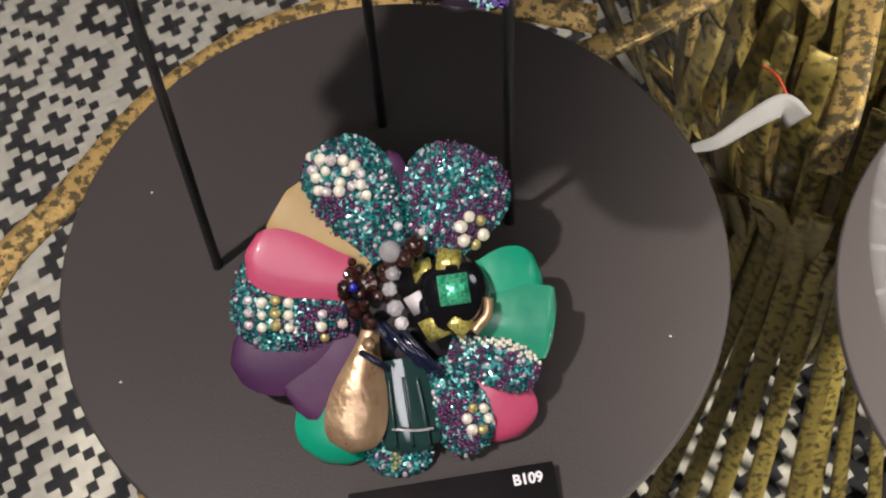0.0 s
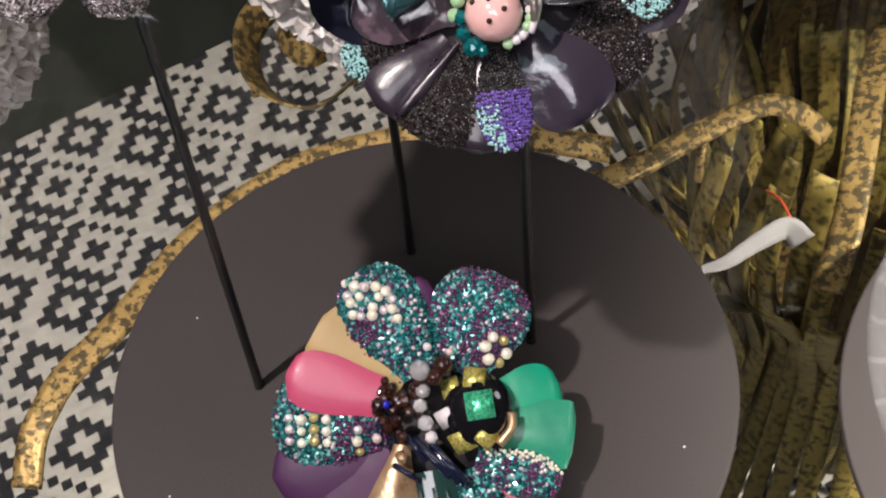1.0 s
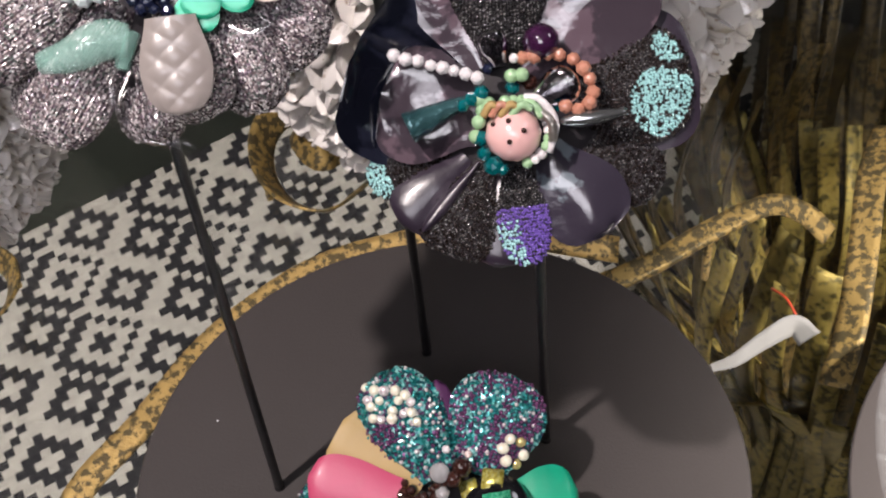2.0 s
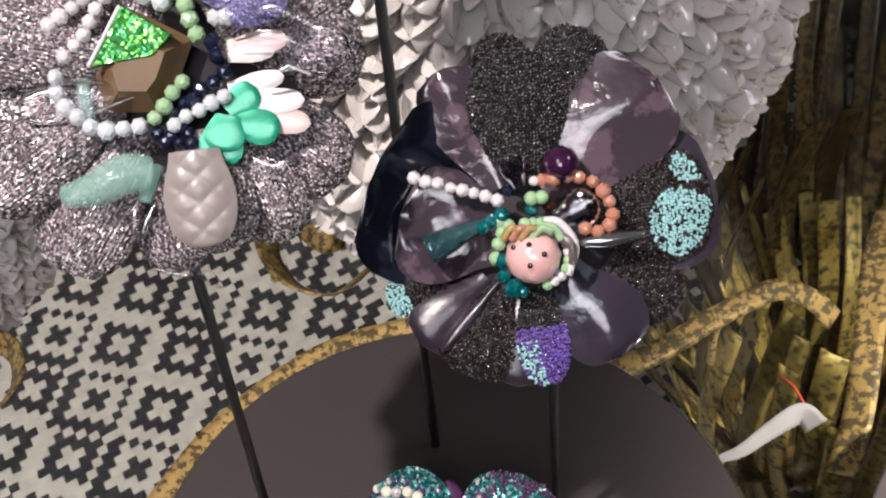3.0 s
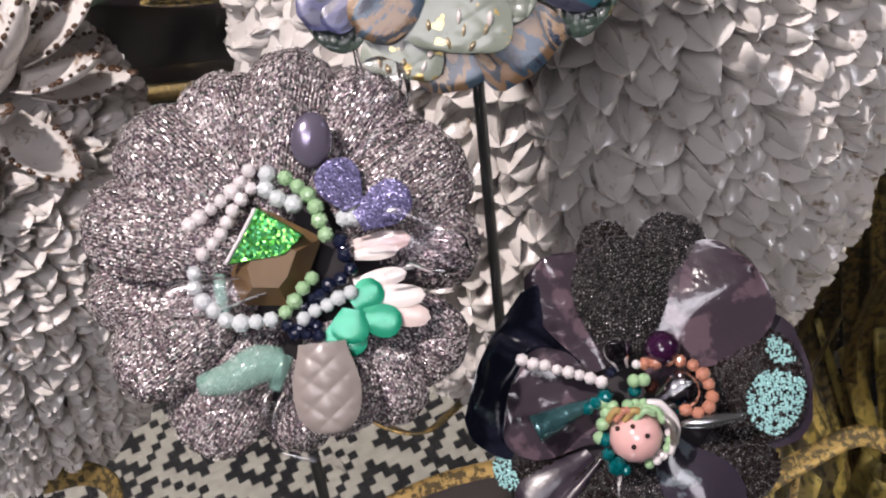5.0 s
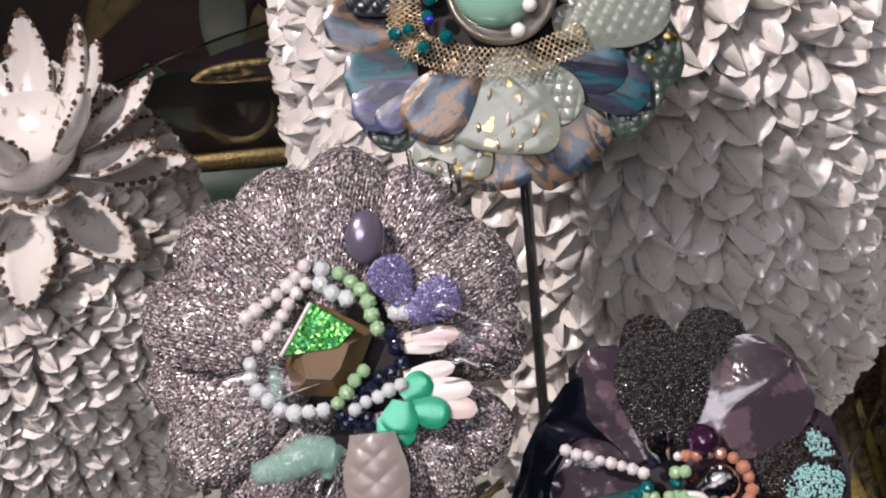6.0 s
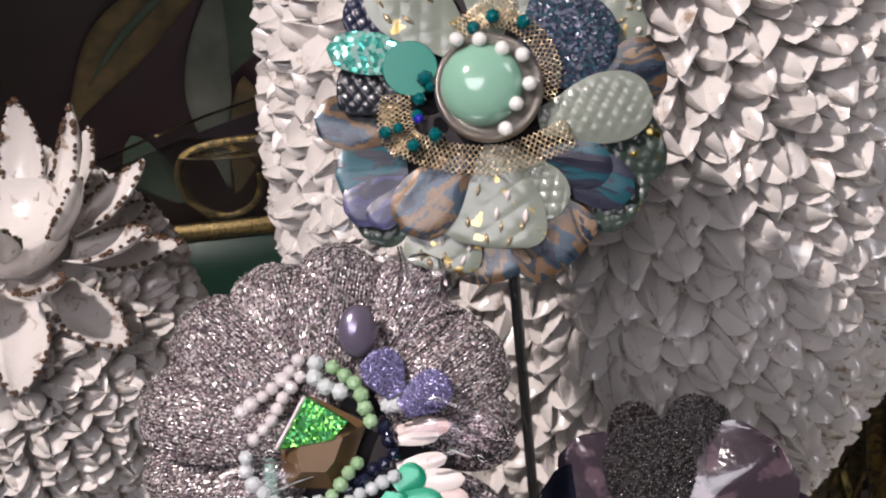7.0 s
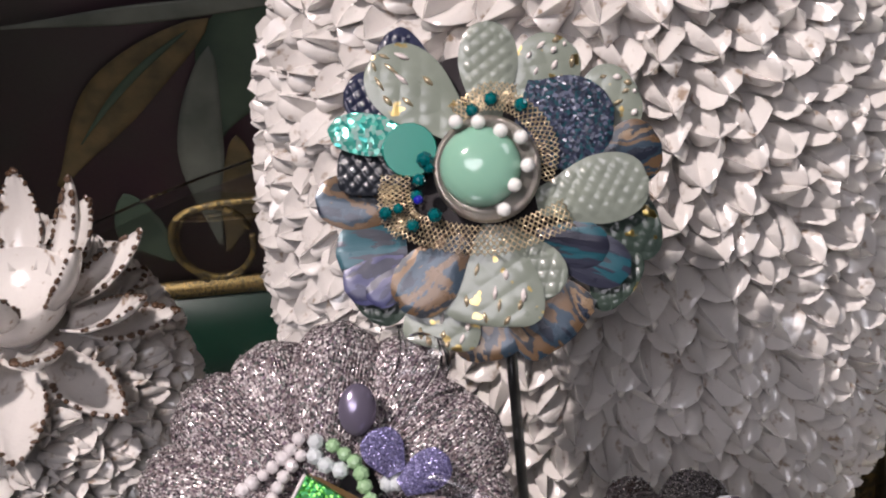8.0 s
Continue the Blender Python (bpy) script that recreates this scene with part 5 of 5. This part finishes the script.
def scale_geo(w, h, out, seed):
    """One pinched clay bud: a soft pillow gathered in four folds. x across, y up the wall, z outwards."""
    r = random.Random(seed)
    n = LEAF_N
    verts, faces = [], []
    tip = Vector((r.uniform(-0.18, 0.18) * w, r.uniform(-0.30, -0.08) * h, out * r.uniform(0.95, 1.12)))
    turn = r.uniform(-0.3, 0.3)
    deep = [r.uniform(0.40, 0.78) for _ in range(4)]
    swell = [r.uniform(0.86, 1.2) for _ in range(4)]
    lean = [r.uniform(-0.2, 0.2) for _ in range(n)]
    for level, (q, z) in enumerate(LEAF_RINGS):
        for k in range(n):
            a = 2 * math.pi * k / n + math.pi / 2 + turn + lean[k]
            lobe, at = divmod(k, 3)
            fold_in = (deep[lobe], -0.12, 0.06)[at] * (0.3, 0.75, 1.0, 0.9, 0.4)[level]
            big = swell[lobe] * (1 - fold_in) * r.uniform(0.93, 1.07)
            f = (0.0, 0.12, 0.4, 0.75, 0.95)[level]
            verts.append((0.54 * w * q * big * math.cos(a) + tip.x * f, 0.56 * h * q * big * math.sin(a) + tip.y * f,
                          out * z * (1 - 0.8 * fold_in) * r.uniform(0.93, 1.07)))
    verts.append(tip - Vector((0, 0, out * 0.04)))
    for level in range(len(LEAF_RINGS) - 1):
        for k in range(n):
            a, b = level * n + k, level * n + (k + 1) % n
            faces.append((a, b, b + n, a + n))
    last = (len(LEAF_RINGS) - 1) * n
    faces += [(last + k, last + (k + 1) % n, last + n) for k in range(n)]
    return verts, faces


def fold(me):
    """Keeps the four folds of each leaf crisp and the clay between them soft."""
    size = LEAF_N * len(LEAF_RINGS) + 1
    for e in me.edges:
        a, b = sorted(v % size for v in e.vertices)
        if a % LEAF_N in (0, 1, 3, 4, 6, 7, 9, 10) and (b == a + LEAF_N or b == size - 1):
            e.use_edge_sharp = True


def radius_on(profile, z):
    zs, rs = [p[1] for p in profile], [p[0] for p in profile]
    return float(np.interp(z, zs, rs))


def clad(jar, profile, z0, z1, pitch_z, pitch_x, out, columns, front, near, spin=0.0):
    """Leaves all over a turned body; those of the near side are parts, the rest one joined part."""
    shapes = [scale_geo(pitch_x, pitch_z, out, 40 + q) for q in range(9)]
    meshes = [mesh_of("clay_leaf", *g, MAT["ceramic"], True) for g in shapes]
    for me in meshes:
        fold(me)
    rest, parts, row = [], 0, 0
    rr = random.Random(11)
    z = z0
    while z < z1:
        r = radius_on(profile, z)
        slope = math.atan2(radius_on(profile, z + 0.004) - radius_on(profile, z - 0.004), 0.008)
        n = columns or max(12, int(2 * math.pi * r / pitch_x))
        for k in range(n):
            a = 2 * math.pi * (k + (0 if columns else 0.5 * (row % 2))) / n + spin + rr.gauss(0, 0.006 if columns else 0.012)
            m = (Matrix.Translation((r * math.cos(a), r * math.sin(a), z + rr.gauss(0, 0.0010))) @ Matrix.Rotation(a + math.pi / 2, 4, "Z") @ Matrix.Rotation(math.pi / 2 + slope, 4, "X")
                 @ Matrix.Rotation(rr.gauss(0, 0.28), 4, "Z") @ Matrix.Rotation(rr.gauss(0, 0.16), 4, "Y") @ Matrix.Rotation(rr.gauss(0, 0.16), 4, "X") @ Matrix.Diagonal(((2 * math.pi * r / n) / pitch_x if columns else 1, 1, rr.uniform(0.85, 1.2), 1)))
            q = rr.randrange(9)
            da = (a - front + math.pi) % (2 * math.pi) - math.pi
            if abs(da) < near[0] and near[1] < z < near[2] and parts < 300:
                o = new("clay_leaf", meshes[q])
                o.parent, o.matrix_basis = jar, m
                parts += 1
            else:
                rest.append(moved(shapes[q], m))
        z += pitch_z * (0.8 + 0.2 * math.cos(slope))
        row += 1
    cladding = part("leaf_cladding", join(*rest), MAT["ceramic"], jar, smooth=True, kind="stuff", label="rows of pinched white clay leaves")
    fold(cladding.data)


def body(profile, rim):
    return lathe(profile + [(profile[-1][0] - rim, profile[-1][1]), (profile[-2][0] - 2 * rim, profile[-1][1] - 0.02), (0.02, profile[0][1] + 0.02)], 64)


BIG = [(0.069, 0.0), (0.085, 0.012), (0.102, 0.035), (0.118, 0.065), (0.131, 0.105), (0.138, 0.15), (0.139, 0.20), (0.135, 0.25), (0.126, 0.30), (0.113, 0.345), (0.096, 0.385), (0.081, 0.41)]
big = thing("ceramic_jar", "large white glazed ceramic jar covered in pinched clay leaves", "jar", pose(0.045, 0.275, TOP + 0.001), "white leaf jars")
part("body", body([(r - 0.002, z) for r, z in BIG], 0.006), MAT["ceramic"], big)
clad(big, BIG, 0.006, 0.405, 0.0150, 0.0166, 0.0145, 0, -math.pi / 2, (0.62, 0.12, 0.29))

SMALL = [(0.056, 0.0), (0.066, 0.02), (0.076, 0.05), (0.086, 0.09), (0.092, 0.12), (0.094, 0.15), (0.091, 0.175), (0.082, 0.195), (0.064, 0.210), (0.040, 0.218)]
small = thing("pineapple_jar", "white ceramic pineapple jar with brown edged leaf crown", "jar", pose(-0.252, 0.238, TOP + 0.001), "white leaf jars")
part("body", body([(r - 0.002, z) for r, z in SMALL], 0.005), MAT["ceramic"], small)
clad(small, SMALL, 0.004, 0.210, 0.0088, 0.0135, 0.011, 40, -0.7, (1.0, 0.02, 0.21), 0.03)
# crown of leaves with speckled rims
crown = new("crown")
crown.parent, crown.matrix_basis = small, pose(0.042, -0.022, 0.232)
part("cup", lathe([(0.012, -0.012), (0.022, 0.0), (0.027, 0.014), (0.025, 0.016), (0.018, 0.004), (0.004, 0.0)], 32), MAT["ceramic"], crown)
rl, rf = random.Random(3), random.Random(4)
for ring, (count, r0, length, lean, half) in enumerate(((6, 0.018, 0.044, 42, 0.0100), (8, 0.022, 0.044, 72, 0.0105), (8, 0.024, 0.046, 110, 0.0120))):
    for k in range(count):
        a = 360 * (k + 0.5 * ring) / count + rl.uniform(-7, 7)
        p = Petal((0, 0), (0, length * rl.uniform(0.85, 1.15)), half, 0, rl.uniform(0.004, 0.012), -0.004, shape=(0.6, 0.42, 1.5), ruffle=0.0006)
        m = pose(0, 0, 0, 0, 0, a) @ pose(0, r0, 0.008 - 0.010 * ring, 90 - lean + rl.uniform(-6, 6), 0, 0)
        leaf = part("crown_leaf", p.mesh(1, 0.0016, 12, 6), MAT["ceramic"], crown, "white glazed leaf with brown speckled rim", m)
        pts = [p.at(min(s, 0.99), 1.0) for s in np.linspace(0.25, 1, 8)] + [p.at(max(0.2, s), -1.0) for s in np.linspace(0.97, 0.25, 8)]
        flecks = [moved(ball(rl.uniform(0.0006, 0.0012), 4, 6), Matrix.Translation(pts[i % len(pts)])) for i in range(6)]
        for i in range(19):
            u = (i + rf.uniform(-0.45, 0.45)) / 19 % 1 * (len(pts) - 1)
            j = min(len(pts) - 2, int(u))
            flecks.append(moved(ball(rf.uniform(0.0008, 0.0016), 4, 6), Matrix.Translation(pts[j].lerp(pts[j + 1], u - j)) @ Matrix.Diagonal((rf.uniform(0.7, 1.6), rf.uniform(0.7, 1.6), 0.8, 1))))
        part("speckled_rim", join(*flecks), MAT["rust"], leaf, kind="stuff")

# ---------------------------------------------------------------- painted panel and gilt ring behind
panel = thing("painted_panel", "dark painted panel with ochre leaves and gilt lower edge", "panel", pose(-0.4, 1.15, FLOOR))
part("sheet", box(1.4, 0.02, 1.7, 0.003), MAT["mural"], panel, m=pose(0, 0.02, 0.86))
part("gilt_edge", box(1.4, 0.012, 0.024, 0.003), MAT["gold"], panel, m=pose(0, 0.003, up(-0.592)))
part("plinth", box(1.4, 0.05, 0.19, 0.004), MAT["greenvelvet"], panel, "bottle green lacquered base", m=pose(0, 0.02, 0.096))
for x0, z0, x1, z1, half, bend, mat, y in ((-0.09, -0.42, 0.125, -0.215, 0.034, 0.07, "leaf_gold", 0.010), (-0.05, -0.36, 0.10, -0.225, 0.005, 0.05, "leaf_green", 0.006), (0.082, -0.53, 0.118, -0.25, 0.027, 0.06, "leaf_grey", 0.010), (0.088, -0.54, 0.128, -0.37, 0.024, -0.06, "leaf_gold", 0.008),
                                           (0.105, -0.37, 0.215, -0.17, 0.055, 0.02, "leaf_green", 0.012), (-0.10, -0.20, 0.22, -0.20, 0.012, 0.0, "leaf_grey", 0.008), (0.20, -0.56, 0.24, -0.30, 0.05, -0.1, "leaf_green", 0.012), (-0.16, -0.14, 0.10, -0.17, 0.02, 0.03, "leaf_green", 0.012), (0.02, -0.55, -0.02, -0.44, 0.03, 0.1, "leaf_green", 0.012)):
    p = Petal((x0, z0 - FLOOR), (x1, z1 - FLOOR), half, 0, 0, 0.001, shape=(0.15, 0.5, 1.6), bend=bend)
    part("painted_leaf", p.mesh(1, 0.001, 18, 6), MAT[mat], panel, m=pose(0, y - 0.004, 0, 90, 0, 0))

# ---------------------------------------------------------------- green glass tumbler on the table
glass = thing("glass_tumbler", "ribbed dark green glass tumbler on the glass table", "tumbler", pose(0.290, 0.245, TOP + 0.001))
part("cup", lathe([(0.030, 0.0), (0.033, 0.003), (0.036, 0.03), (0.040, 0.075), (0.038, 0.075), (0.034, 0.03), (0.028, 0.006)], 40), MAT["greenglass"], glass)
for k in range(26):
    part("rib", lathe([(0.0345 + 0.0075 * k / 26 - 0.0012, -0.0006), (0.0345 + 0.0075 * k / 26, 0.0), (0.0345 + 0.0075 * k / 26 - 0.0012, 0.0006)], 32, False), MAT["greenglass"], glass, m=pose(0, 0, 0.006 + 0.0026 * k))

# ---------------------------------------------------------------- reeds and green glass behind, the reeds coloured dark for shade
rnd = random.Random(9)
sheaf = thing("reed_screen", "bronze reed sheaf standing behind the table, coloured as in shade", "ornament", pose(0, 0, FLOOR))
for k in range(24):
    x, y = 0.30 + k * 0.017 + rnd.uniform(-0.006, 0.006), 0.80 + rnd.uniform(-0.03, 0.05)
    lean = rnd.uniform(-0.05, 0.05)
    part("reed", strap([(x, y, 0.0), (x + lean * 0.3, y, 0.5), (x + lean, y - 0.02, 1.05), (x + lean * 1.6, y - 0.05, 1.5)], rnd.uniform(0.012, 0.020), 0.002, (-0.3, -1, 0.1), crown=0.002), MAT["reed_shaded"], sheaf)
